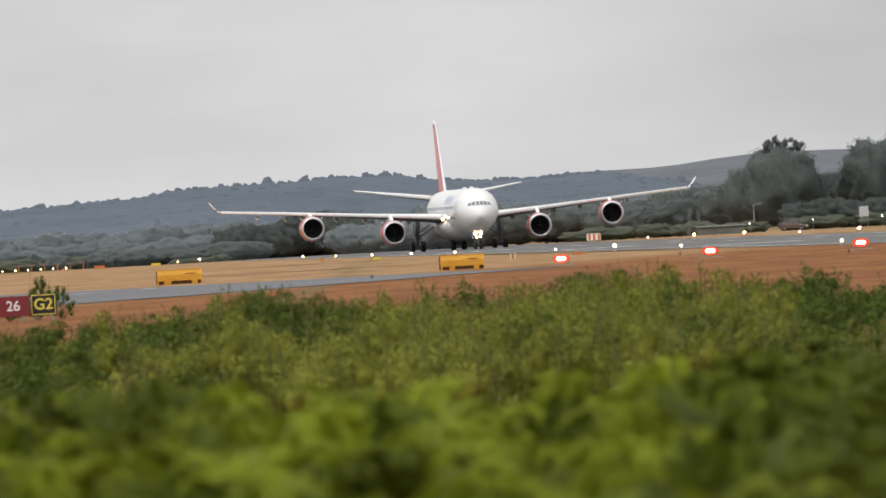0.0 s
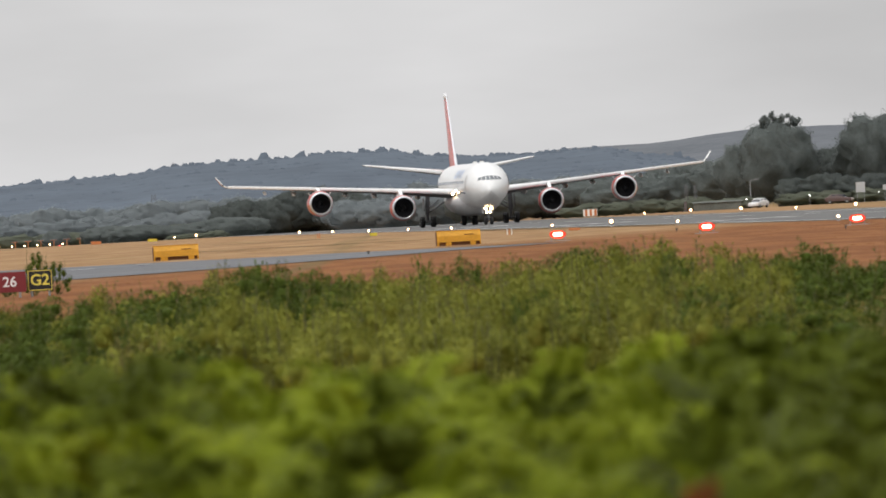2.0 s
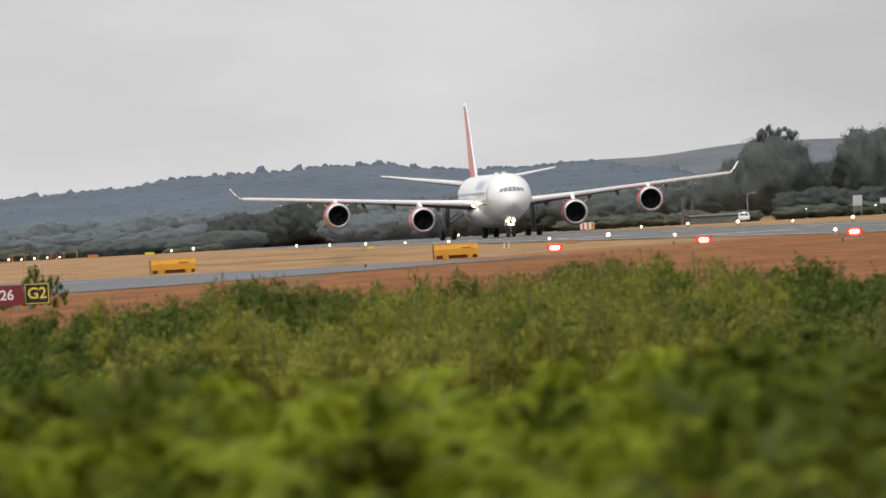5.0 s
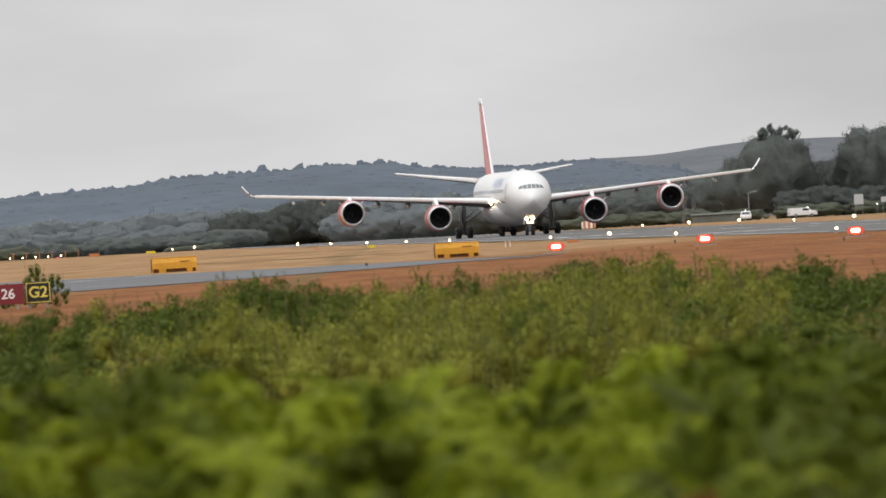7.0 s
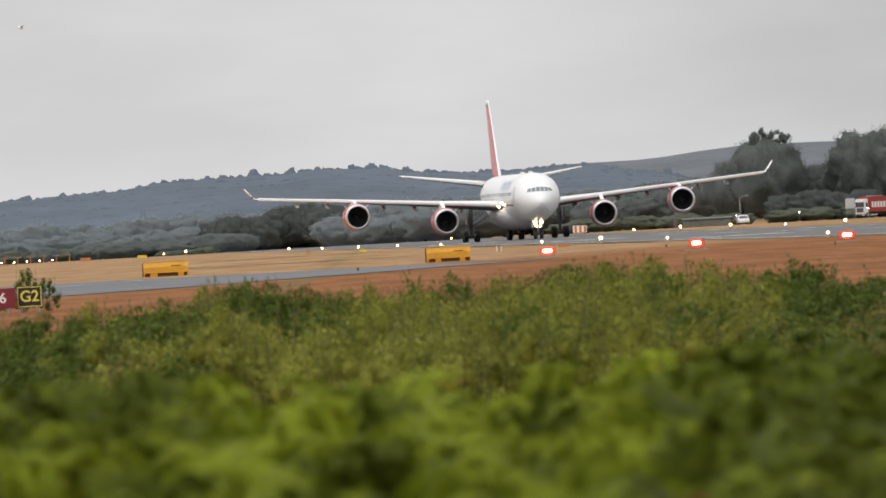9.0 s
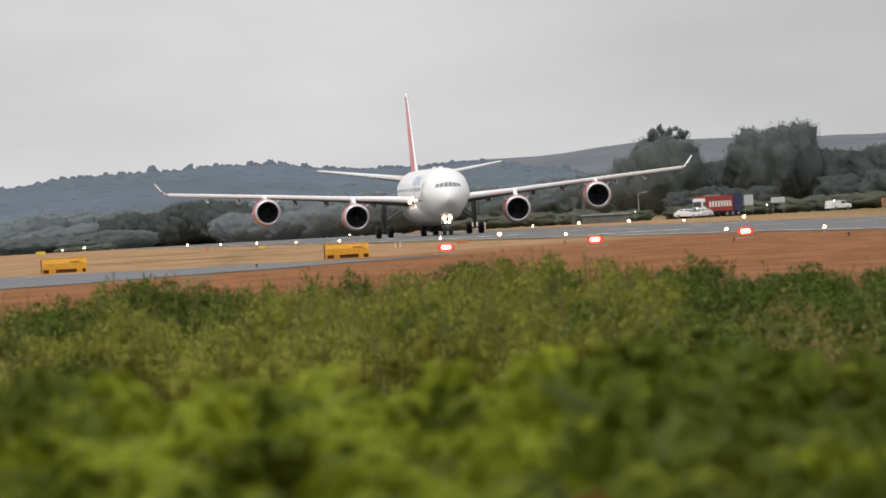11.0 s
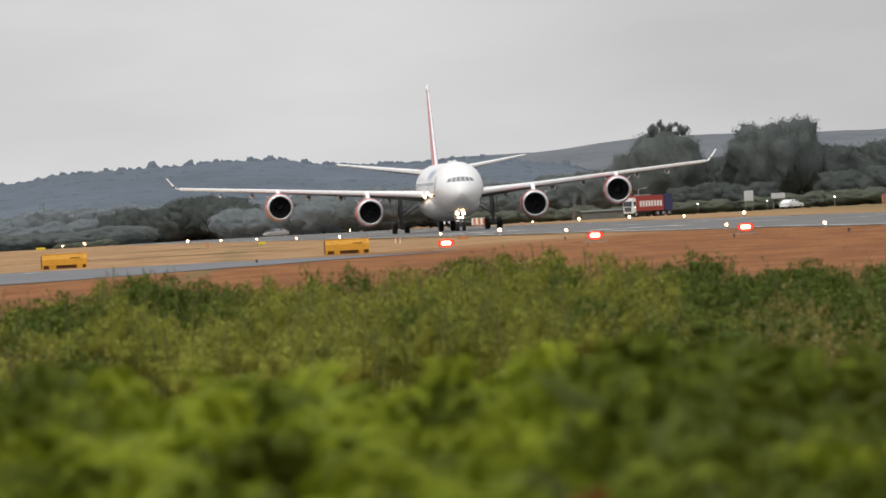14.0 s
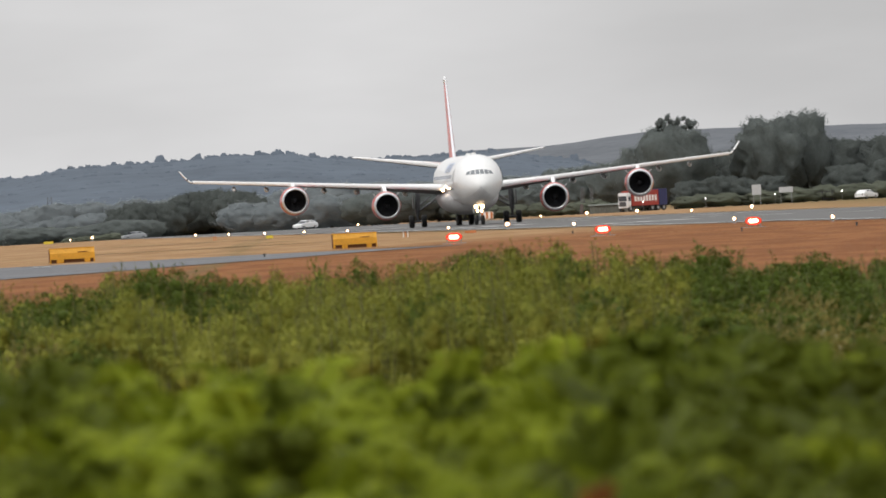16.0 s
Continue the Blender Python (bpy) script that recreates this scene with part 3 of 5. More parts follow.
def wheel_mesh(r, w):
    bm = bmesh.new()
    prof = [(-w * 0.5, r * 0.52), (-w * 0.5, r * 0.86), (-w * 0.36, r * 0.97), (-w * 0.12, r), (w * 0.12, r), (w * 0.36, r * 0.97), (w * 0.5, r * 0.86), (w * 0.5, r * 0.52)]
    loops = [[(y, rr * math.cos(2 * math.pi * i / 24), rr * math.sin(2 * math.pi * i / 24)) for i in range(24)] for y, rr in prof]
    rings(bm, loops, cap=False)
    tyre = bpy.data.meshes.new("tyre")
    bmesh.ops.recalc_face_normals(bm, faces=bm.faces)
    bm.to_mesh(tyre)
    bm.free()
    tyre.materials.append(TYRE)
    tyre.polygons.foreach_set("use_smooth", [True] * len(tyre.polygons))
    bm = bmesh.new()
    rod(bm, (-w * 0.42, 0, 0), (w * 0.42, 0, 0), r * 0.54, n=18)
    for i in range(6):
        a = math.pi * i / 3
        rod(bm, (-w * 0.46, r * 0.34 * math.cos(a), r * 0.34 * math.sin(a)), (w * 0.46, r * 0.34 * math.cos(a), r * 0.34 * math.sin(a)), r * 0.08, n=6)
    hub = bpy.data.meshes.new("hub")
    bm.to_mesh(hub)
    bm.free()
    hub.materials.append(GREYMETAL)
    return tyre, hub


def build_wheel(gear, meshes, x, y, r):
    wh = new("wheel", meshes[0])
    wh.parent = gear
    wh.matrix_basis = pose(x, y, r)
    wh["label"] = "black rubber tyre on a grey hub"
    part("hub", meshes[1], GREYMETAL, wh)
    WHEEL_TURNERS.append((wh, x, y, r))


def build_gear(parent):
    big, small = wheel_mesh(0.70, 0.52), wheel_mesh(0.53, 0.40)
    for x, y, top in ((-5.34, 39.0, 3.4), (5.34, 39.0, 3.4), (0.0, 39.6, 2.2)):
        g = new("main_gear")
        g.parent = parent
        g["label"] = "dark main landing gear bogie"
        st = bmesh.new()
        rod(st, (x, y, 0.7), (x, y, 2.0), 0.17, n=14)
        rod(st, (x, y, 1.6), (x * 0.98, y - 0.2, top + 0.6), 0.29, n=14)
        part("strut", st, STRUT, g, smooth=False)
        ar = bmesh.new()
        if x:
            rod(ar, (x, y, 1.75), (x * 0.52, y - 0.1, top), 0.11, n=10)
            rod(ar, (x, y - 0.1, 2.3), (x * 0.7, y + 1.6, top), 0.09, n=10)
        else:
            rod(ar, (0, y, 1.3), (0, y - 2.6, top), 0.12, n=10)
        part("side_stay", ar, STRUT, g)
        bogie = bmesh.new()
        rod(bogie, (x, y - 1.0, 0.72), (x, y + 1.0, 0.72), 0.15, n=10)
        for dy in (-1.0, 1.0):
            rod(bogie, (x - 0.75, y + dy, 0.7), (x + 0.75, y + dy, 0.7), 0.10, n=10)
        part("bogie_beam", bogie, STRUT, g)
        if x:
            sg = 1 if x > 0 else -1
            part("gear_door", boxed(x + sg * 0.42, x + sg * 0.50, y - 1.0, y + 1.0, 2.1, 3.7, bevel=0.03), STRUT, g)
        for dy in (-1.0, 1.0):
            for dx in (-0.70, 0.70):
                build_wheel(g, big, x + dx, y + dy, 0.70)
    g = new("nose_gear")
    g.parent = parent
    g["label"] = "twin-wheel nose landing gear"
    st = bmesh.new()
    rod(st, (0, 6.9, 0.53), (0, 6.7, 2.4), 0.14, n=12)
    rod(st, (-0.5, 6.9, 0.53), (0.5, 6.9, 0.53), 0.09, n=10)
    part("strut", st, GREYMETAL, g)
    br = bmesh.new()
    rod(br, (0, 6.75, 1.5), (0, 8.9, 2.3), 0.09, n=8)
    part("drag_brace", br, STRUT, g)
    for s in (-1, 1):
        part("gear_door", boxed(s * 0.55 - 0.04, s * 0.55 + 0.04, 6.9, 8.8, 1.35, 2.2, bevel=0.03), WHITE, g)
        build_wheel(g, small, s * 0.36, 6.9, 0.53)
    for x, z, r in ((-0.36, 2.0, 0.20), (0.36, 2.0, 0.20), (-0.22, 1.55, 0.14), (0.22, 1.55, 0.14), (0.0, 2.32, 0.14)):
        lp = bmesh.new()
        turned(lp, [(0.22, 0.02), (0.18, r * 0.8), (0.0, r)], 14)
        house = part("lamp_housing", lp, GREYMETAL, g, place=pose(x, 6.42, z))
        face = bmesh.new()
        turned(face, [(0.0, r * 0.92), (-0.03, r * 0.6), (-0.04, 0.005)], 14)
        part("lamp_lens", face, BEACON, house, "glowing landing lamp")


def build_tail(parent):
    bm = bmesh.new()
    loops = []
    for z, le, te, th in ((6.6, 56.0, 68.6, 0.055), (7.6, 57.6, 69.0, 0.055), (10, 60.6, 70.2, 0.055), (13, 64.2, 71.7, 0.055), (15.9, 67.8, 73.2, 0.055), (16.9, 69.4, 73.7, 0.05)):
        loops.append([(p[2], p[1], z) for p in section(le, te, 0, 0, th)])
    rings(bm, loops)
    fin = part("tail_fin", bm, RED, parent, "tall red tail fin", True)
    ed = bmesh.new()
    loops = []
    for z, le, te in ((7.4, 57.2, 69.0), (10, 60.5, 70.2), (13, 64.1, 71.7), (15.9, 67.7, 73.2), (16.85, 69.2, 73.7)):
        c = te - le
        loops.append([(c * 0.016 * math.sin(a), le - 0.04 + c * 0.02 * (1 - math.cos(a)), z) for a in (-math.pi / 2 + math.pi * i / 8 for i in range(9))])
    rings(ed, loops, closed=False, cap=False)
    part("fin_leading_edge", ed, SILVER, fin, "bare silver fin leading edge", True)
    for z0, z1 in ((16.1, 16.92),):
        cap = bmesh.new()
        rings(cap, [[(p[2] * 1.25, p[1], z) for p in section(le - 0.04, te + 0.04, 0, 0, 0.055)] for z, le, te in ((z0, 68.25, 73.3), (z1, 69.4, 73.7))])
        part("fin_tip", cap, WHITE, fin, "white fin tip", True)
    for side in (-1, 1):
        t = bmesh.new()
        rings(t, [section(le, te, z, side * x, th) for x, le, te, z, th in ((0.7, 63.0, 70.8, 6.55, 0.10), (3, 64.6, 71.3, 6.88, 0.10), (7, 67.4, 72.2, 7.5, 0.09), (10.6, 69.9, 73.0, 8.05, 0.085), (11.2, 70.6, 73.1, 8.14, 0.07))])
        tp = part("tailplane", t, WHITE, parent, "white swept tailplane", True)
        darken_underside(tp)
        e = bmesh.new()
        rings(e, [[(side * x, le - 0.03 + 0.02 * (te - le) * (1 - math.sin(a + math.pi / 2) * 1), z + (te - le) * 0.032 * math.sin(a)) for a in (math.pi / 2 - math.pi * i / 6 for i in range(7))]
                  for x, le, te, z in ((1.6, 63.6, 71.0, 6.68), (7, 67.4, 72.2, 7.5), (11.0, 70.3, 73.05, 8.1))], closed=False, cap=False)
        part("tailplane_leading_edge", e, SLAT, tp, "bright pale leading edge", True)


def build_airliner():
    a = thing("airliner", "white four-engined airliner with red cowlings and tail on the runway", "aeroplane")
    f = build_fuselage(a)
    for side in (-1, 1):
        build_wing(a, side)
        build_engine(a, side, 9.37, 2.35, 23.2)
        build_engine(a, side, 19.35, 3.45, 30.2)
    build_gear(a)
    build_tail(a)
    for child in a.children:                  # the hull stands a little higher on its legs
        if "gear" not in child.name:
            child.location.z += 0.28
    # wing-root landing lamps and the small lamps on the hull
    for x, y, z, r, m in ((-3.05, 24.2, 3.75, 0.16, BEACON), (3.05, 24.2, 3.75, 0.10, NAVLAMP), (-2.3, 12.0, 3.25, 0.06, NAVLAMP), (-2.84, 22.2, 4.15, 0.10, NAVLAMP), (2.84, 16.0, 4.15, 0.10, NAVLAMP)):
        l = bmesh.new()
        bmesh.ops.create_uvsphere(l, u_segments=12, v_segments=8, radius=r)
        part("landing_lamp", l, m, f, "glowing lamp at the wing root", True, place=pose(x, y, z))
    return a


airliner = build_airliner()

# ---------------------------------------------------------------- hills, woods, trees


def build_ridge():
    """A long low wooded ridge; its canopy is lumpy and set with clumps of foliage."""
    rnd = random.Random(5)

    tops = ((-330, 12.0), (-180, 15.0), (-134, 16.2), (-117, 17.0), (-98, 17.6), (-80, 19.7), (-64, 20.3), (-48, 20.2), (-33, 21.2), (-15, 20.8), (-2, 18.8), (18, 17.4), (34, 17.6), (52, 18.2), (66, 15.5), (95, 9.5), (330, 8.0))

    def crest(x):
        return profile(tops, x)
    nx, ny = 620, 24
    verts, faces = [], []
    for j in range(ny):
        v = j / (ny - 1)
        for i in range(nx):
            x = -330 + 660 * i / (nx - 1)
            y = 3150 + 480 * v
            rise = smooth(0.0, 0.93, v) * (1 - 0.3 * smooth(0.95, 1.0, v))
            lump = 0.9 * abs(noise.noise(Vector((x * 0.10, y * 0.05, 1.0)))) + 1.5 * abs(noise.noise(Vector((x * 0.05, y * 0.02, 4.0))))
            verts.append((x, y, -2 + (crest(x) + 1.35) * rise + lump * 0.55))
    for j in range(ny - 1):
        for i in range(nx - 1):
            a = j * nx + i
            faces.append((a, a + 1, a + nx + 1, a + nx))
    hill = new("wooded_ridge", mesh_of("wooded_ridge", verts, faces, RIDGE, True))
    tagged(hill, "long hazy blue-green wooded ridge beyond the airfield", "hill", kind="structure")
    lv, lf = [], []
    for k in range(9500):
        i = rnd.randrange(nx)
        j = min(ny - 1, int(ny * rnd.random() ** 0.7))
        at_crest = rnd.random() < 0.18
        if at_crest:
            j = ny - 2
        cx, cy, cz = verts[j * nx + i]
        r = rnd.uniform(0.5, 1.2) * (1.0 if rnd.random() < 0.85 else 1.4) * (rnd.uniform(0.9, 1.4) if at_crest else 1.0)
        hgt = r * (rnd.uniform(0.45, 1.15) if at_crest else rnd.uniform(0.3, 0.6))
        n0 = len(lv)
        for ring_ in range(3):
            e = math.pi / 2 * ring_ / 3
            for q in range(6):
                a = 2 * math.pi * q / 6
                wob = 1 + 0.5 * noise.noise(Vector((k * 1.7 + math.cos(a), math.sin(a), ring_ * 0.8)))
                lv.append((cx + r * wob * math.cos(e) * math.cos(a), cy + r * wob * math.cos(e) * math.sin(a), cz - 0.4 + hgt * wob * math.sin(e) * 1.2))
        lv.append((cx, cy, cz - 0.4 + hgt * 1.15))
        for ring_ in range(2):
            for q in range(6):
                a0, a1 = n0 + ring_ * 6 + q, n0 + ring_ * 6 + (q + 1) % 6
                lf.append((a0, a1, a1 + 6, a0 + 6))
        for q in range(6):
            lf.append((n0 + 12 + q, n0 + 12 + (q + 1) % 6, n0 + 18))
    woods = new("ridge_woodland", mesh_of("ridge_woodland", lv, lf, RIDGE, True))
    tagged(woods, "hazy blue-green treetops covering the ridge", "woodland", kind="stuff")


def build_moor():
    nx, ny = 160, 14
    verts, faces = [], []
    for j in range(ny):
        v = j / (ny - 1)
        for i in range(nx):
            x = -420 + 1000 * i / (nx - 1)
            h = 20.9 + 4.0 * smooth(0, 60, x) + 3.2 * smooth(80, 130, x) - 1.2 * smooth(160, 220, x) + 0.7 * noise.noise(Vector((x * 0.012, 2.0, 0))) + 0.25 * noise.noise(Vector((x * 0.09, 5.0, 0)))
            verts.append((x, 4000 + 600 * v, -2 + h * smooth(0, 0.95, v)))
    for j in range(ny - 1):
        for i in range(nx - 1):
            a = j * nx + i
            faces.append((a, a + 1, a + nx + 1, a + nx))
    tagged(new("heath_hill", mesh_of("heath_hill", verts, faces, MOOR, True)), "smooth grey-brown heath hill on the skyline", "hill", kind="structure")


def faced(lv, lf, ln, normal, quad):
    """Add one leaf whose front looks along its clump's own outward direction."""
    if (quad[1] - quad[0]).cross(quad[2] - quad[0]).dot(normal) < 0:
        quad = quad[::-1]
    n0 = len(lv)
    lv.extend(quad)
    ln.extend([normal] * len(quad))
    lf.append(tuple(range(n0, n0 + len(quad))))


def foliage_mesh(name, lv, lf, ln, leaf):
    me = mesh_of(name, lv, lf, leaf, True)
    me.normals_split_custom_set_from_vertices([tuple(v.normalized()) for v in ln])
    return me


def core(lv, lf, ln, c, r, n, rows, heart, lift):
    """Dense twigs and leaves inside a clump: an uneven closed lump."""
    n0 = len(lv)
    for e in range(1, rows + 1):
        for q in range(n):
            a, b = 2 * math.pi * q / n, math.pi * e / (rows + 1)
            d = Vector((math.sin(b) * math.cos(a), math.sin(b) * math.sin(a), math.cos(b)))
            k = r * (1 + 0.35 * noise.noise(c * 0.9 + d * 1.6))
            lv.append(c + d * k)
            ln.append((d + heart + Vector((0, 0, lift))).normalized())
    for e in range(rows - 1):
        for q in range(n):
            i, j = n0 + e * n + q, n0 + e * n + (q + 1) % n
            lf.append((i, i + n, j + n, j))
    lf.append(tuple(n0 + q for q in range(n)))
    lf.append(tuple(n0 + (rows - 1) * n + q for q in reversed(range(n))))


def tree_proto(seed, height, width, leaf, leaves, tall=0.7, size=0.42, lobes=(), top=1.0, rough=1.0):
    """A tapered trunk with limbs, and an uneven crown of very many small leaves over dense twigs."""
    rnd = random.Random(seed)
    t = thing("tree", "dark leafy broadleaf tree behind the runway", "tree", group="trees beyond the runway")
    base = height * (1 - tall)
    bm = bmesh.new()
    rod(bm, (0, 0, -0.3), (0.1, 0, height * 0.55), width * 0.035, width * 0.016, 8)
    part("trunk", bm, BARK, t, "grey-brown trunk")
    half = height * tall * top / 2
    mid_z = base + half
    seed_at = Vector((seed * 3.7, seed * 1.3, 0))

    def reach(d, amount):
        lump = 0.26 * noise.noise(d * 1.7 + seed_at) + 0.20 * noise.noise(d * 3.6 + seed_at) + 0.11 * noise.noise(d * 8.0 + seed_at)
        return 1 + amount * rough * lump

    def at(d, amount, k=1.0):
        r = reach(d, amount) * k
        return Vector((d.x * r * width / 2, d.y * r * width / 2, mid_z + math.copysign(abs(d.z) ** 0.9, d.z) * r * half))

    def outward(d, amount=0.6):
        u = d.cross(Vector((0.31, 0.2, 0.9))).normalized()
        v = d.cross(u)
        e = 0.14
        n = (at((d + u * e).normalized(), amount) - at((d - u * e).normalized(), amount)).cross(at((d + v * e).normalized(), amount) - at((d - v * e).normalized(), amount))
        return (n if n.dot(d) > 0 else -n).normalized()
    lv, lf, ln = [], [], []
    nu, nv = 30, 16
    for e in range(1, nv):
        for q in range(nu):
            a, b = 2 * math.pi * q / nu, math.pi * e / nv
            d = Vector((math.sin(b) * math.cos(a), math.sin(b) * math.sin(a), math.cos(b)))
            lv.append(at(d, 1.0, 0.93))
            ln.append(outward(d))
    for e in range(nv - 2):
        for q in range(nu):
            i, j = e * nu + q, e * nu + (q + 1) % nu
            lf.append((i, i + nu, j + nu, j))
    lf.append(tuple(range(nu)))
    lf.append(tuple((nv - 2) * nu + q for q in reversed(range(nu))))

    def leaf_at(p, nrm):
        out = (nrm + Vector((rnd.gauss(0, 0.3), rnd.gauss(0, 0.3), rnd.gauss(0, 0.3)))).normalized()
        a = out.cross(Vector((rnd.gauss(0, 1), rnd.gauss(0, 1), rnd.gauss(0, 1)))).normalized()
        b = out.cross(a) * rnd.uniform(0.5, 0.9) * size
        a = a * rnd.uniform(0.6, 1.1) * size
        faced(lv, lf, ln, nrm, [p - a, p + b, p + a * 0.8 - b * 0.6])
    for k in range(leaves):
        d = Vector((rnd.gauss(0, 1), rnd.gauss(0, 1), rnd.gauss(0.15, 1))).normalized()
        leaf_at(at(d, 1.0, rnd.uniform(0.92, 1.01) + 0.03 * rnd.random() ** 3), outward(d))
    limbs = bmesh.new()
    for k in range(6):
        a = 6.283 * k / 6 + rnd.uniform(-0.3, 0.3)
        rod(limbs, (0, 0, base * 0.8 + 0.12 * height * rnd.random()), (0.3 * width * math.cos(a), 0.3 * width * math.sin(a), mid_z + half * rnd.uniform(0.0, 0.6)), width * 0.012, width * 0.004, 5)
    for lx, lz, lr in lobes:                  # separate airy heads above the main crown
        rod(limbs, (0, 0, mid_z), (lx, 0, lz), width * 0.012, width * 0.004, 5)
        for k in range(9):
            c = Vector((lx, 0, lz)) + Vector((rnd.gauss(0, 0.42), rnd.gauss(0, 0.42), rnd.gauss(0, 0.40))) * lr
            r = lr * rnd.uniform(0.25, 0.42)
            core(lv, lf, ln, c, r * 0.6, 6, 3, Vector((0, -0.4, 0)), 0.3)
            for q in range(70):
                d = Vector((rnd.gauss(0, 1), rnd.gauss(0, 1), rnd.gauss(0.1, 1))).normalized()
                leaf_at(c + d * r * rnd.uniform(0.5, 1.25), (d + Vector((0, -0.4, 0.3))).normalized())
    part("limb", limbs, BARK, t, "bare limbs inside the crown")
    tagged(part("crown", foliage_mesh("crown", lv, lf, ln, leaf), leaf, t), kind="stuff")
    return t


def placed(proto, x, y, h, w, turn, first):
    m = Matrix.LocRotScale((x, y, ground_z(x, y) - 0.05), Euler((0, 0, turn)), (w, w, h))
    if first:
        proto.matrix_basis = m
        return proto
    c = copy_thing(proto, Matrix.Identity(4))
    c.matrix_basis = m
    return c


def build_trees():
    rnd = random.Random(11)
    protos = {
        "oak": tree_proto(1, 10, 10, TREELEAF, 6500, tall=0.90, size=0.17, rough=1.35),
        "oak_b": tree_proto(12, 10, 10, TREELEAF, 6500, tall=0.88, size=0.17, rough=1.6),
        "airy": tree_proto(2, 10, 9.6, TREELEAF, 7000, tall=0.92, size=0.16, top=0.86, lobes=((-1.45, 8.75, 0.95), (0.1, 9.05, 1.1), (1.75, 8.75, 1.0))),
        "bush": tree_proto(3, 10, 12, TREELEAF, 3200, tall=0.98, size=0.22),
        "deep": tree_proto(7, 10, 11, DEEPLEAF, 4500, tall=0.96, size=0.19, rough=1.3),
        "olive": tree_proto(4, 10, 12, TREELEAF2, 2600, tall=0.98, size=0.25, rough=1.2),
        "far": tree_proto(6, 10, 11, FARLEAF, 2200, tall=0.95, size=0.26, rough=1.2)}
    used = set()

    def plant(kind, x, y, h, w, label=""):
        if kind == "oak" and rnd.random() < 0.5:
            kind = "oak_b"
        t = placed(protos[kind], x, y, h / 10, w / 10, rnd.uniform(0, 6.28), kind not in used)
        used.add(kind)
        if label:
            t["label"] = label
        return t

    def row(kind, x0, x1, y0, y1, n, h0, h1, w):
        for i in range(n):
            u = (i + rnd.uniform(-0.3, 0.3)) / max(1, n - 1)
            plant(kind, x0 + (x1 - x0) * u, rnd.uniform(y0, y1), (h0 + (h1 - h0) * min(1, max(0, u))) * rnd.uniform(0.86, 1.1), w * rnd.uniform(0.85, 1.2))

    # two tall trees and their companions
    big = "tall dark broadleaf tree with an open airy top"
    airy = plant("airy", 54.6, 1850, 15.6, 13.8, big)
    airy.rotation_euler.z = 0.1
    plant("oak", 49.2, 1856, 10.4, 9.0)
    plant("oak", 70.0, 1852, 14.2, 11.5, "tall dark spreading tree with rounded crown")
    plant("oak", 75.2, 1856, 14.4, 9.5, "tall dark spreading tree with rounded crown")
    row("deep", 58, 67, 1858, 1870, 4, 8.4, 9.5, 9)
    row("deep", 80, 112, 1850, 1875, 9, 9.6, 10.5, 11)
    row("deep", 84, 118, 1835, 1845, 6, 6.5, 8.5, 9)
    # tree line that sinks towards the middle
    row("oak", 20, 46, 1960, 1995, 8, 6.0, 8.6, 9.5)
    row("oak", 30, 47, 1930, 1950, 4, 5.5, 8.0, 9)
    row("bush", 6, 30, 1950, 1990, 7, 5.8, 6.4, 9)
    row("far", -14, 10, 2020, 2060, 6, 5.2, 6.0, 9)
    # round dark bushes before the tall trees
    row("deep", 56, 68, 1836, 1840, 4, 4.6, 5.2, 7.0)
    row("olive", 57.5, 110, 1830, 1835, 16, 2.2, 2.8, 6.0)
    row("olive", 22, 40, 1850, 1860, 6, 2.0, 2.6, 5.0)
    row("olive", 38.5, 49.0, 1824, 1829, 5, 1.8, 2.1, 4.5)
    row("olive", -48.5, -41, 2140, 2146, 4, 1.3, 1.6, 4.0)
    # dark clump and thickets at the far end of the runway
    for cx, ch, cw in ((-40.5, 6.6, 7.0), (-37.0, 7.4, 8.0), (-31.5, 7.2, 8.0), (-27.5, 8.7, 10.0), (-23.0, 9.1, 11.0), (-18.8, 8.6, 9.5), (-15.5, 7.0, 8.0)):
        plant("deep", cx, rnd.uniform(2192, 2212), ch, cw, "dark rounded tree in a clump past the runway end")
    row("bush", -64, -36, 2170, 2185, 8, 3.4, 4.2, 8)
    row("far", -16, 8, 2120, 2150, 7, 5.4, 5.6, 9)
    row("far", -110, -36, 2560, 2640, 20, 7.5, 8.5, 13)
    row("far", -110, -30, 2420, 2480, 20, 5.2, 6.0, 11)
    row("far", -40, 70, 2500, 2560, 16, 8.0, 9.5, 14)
    row("olive", -112, -46, 2330, 2380, 16, 2.6, 3.6, 8)
    plant("bush", -77.0, 2320, 3.6, 5.0)


build_ridge()
build_moor()
build_trees()

# ---------------------------------------------------------------- airfield lights and signs


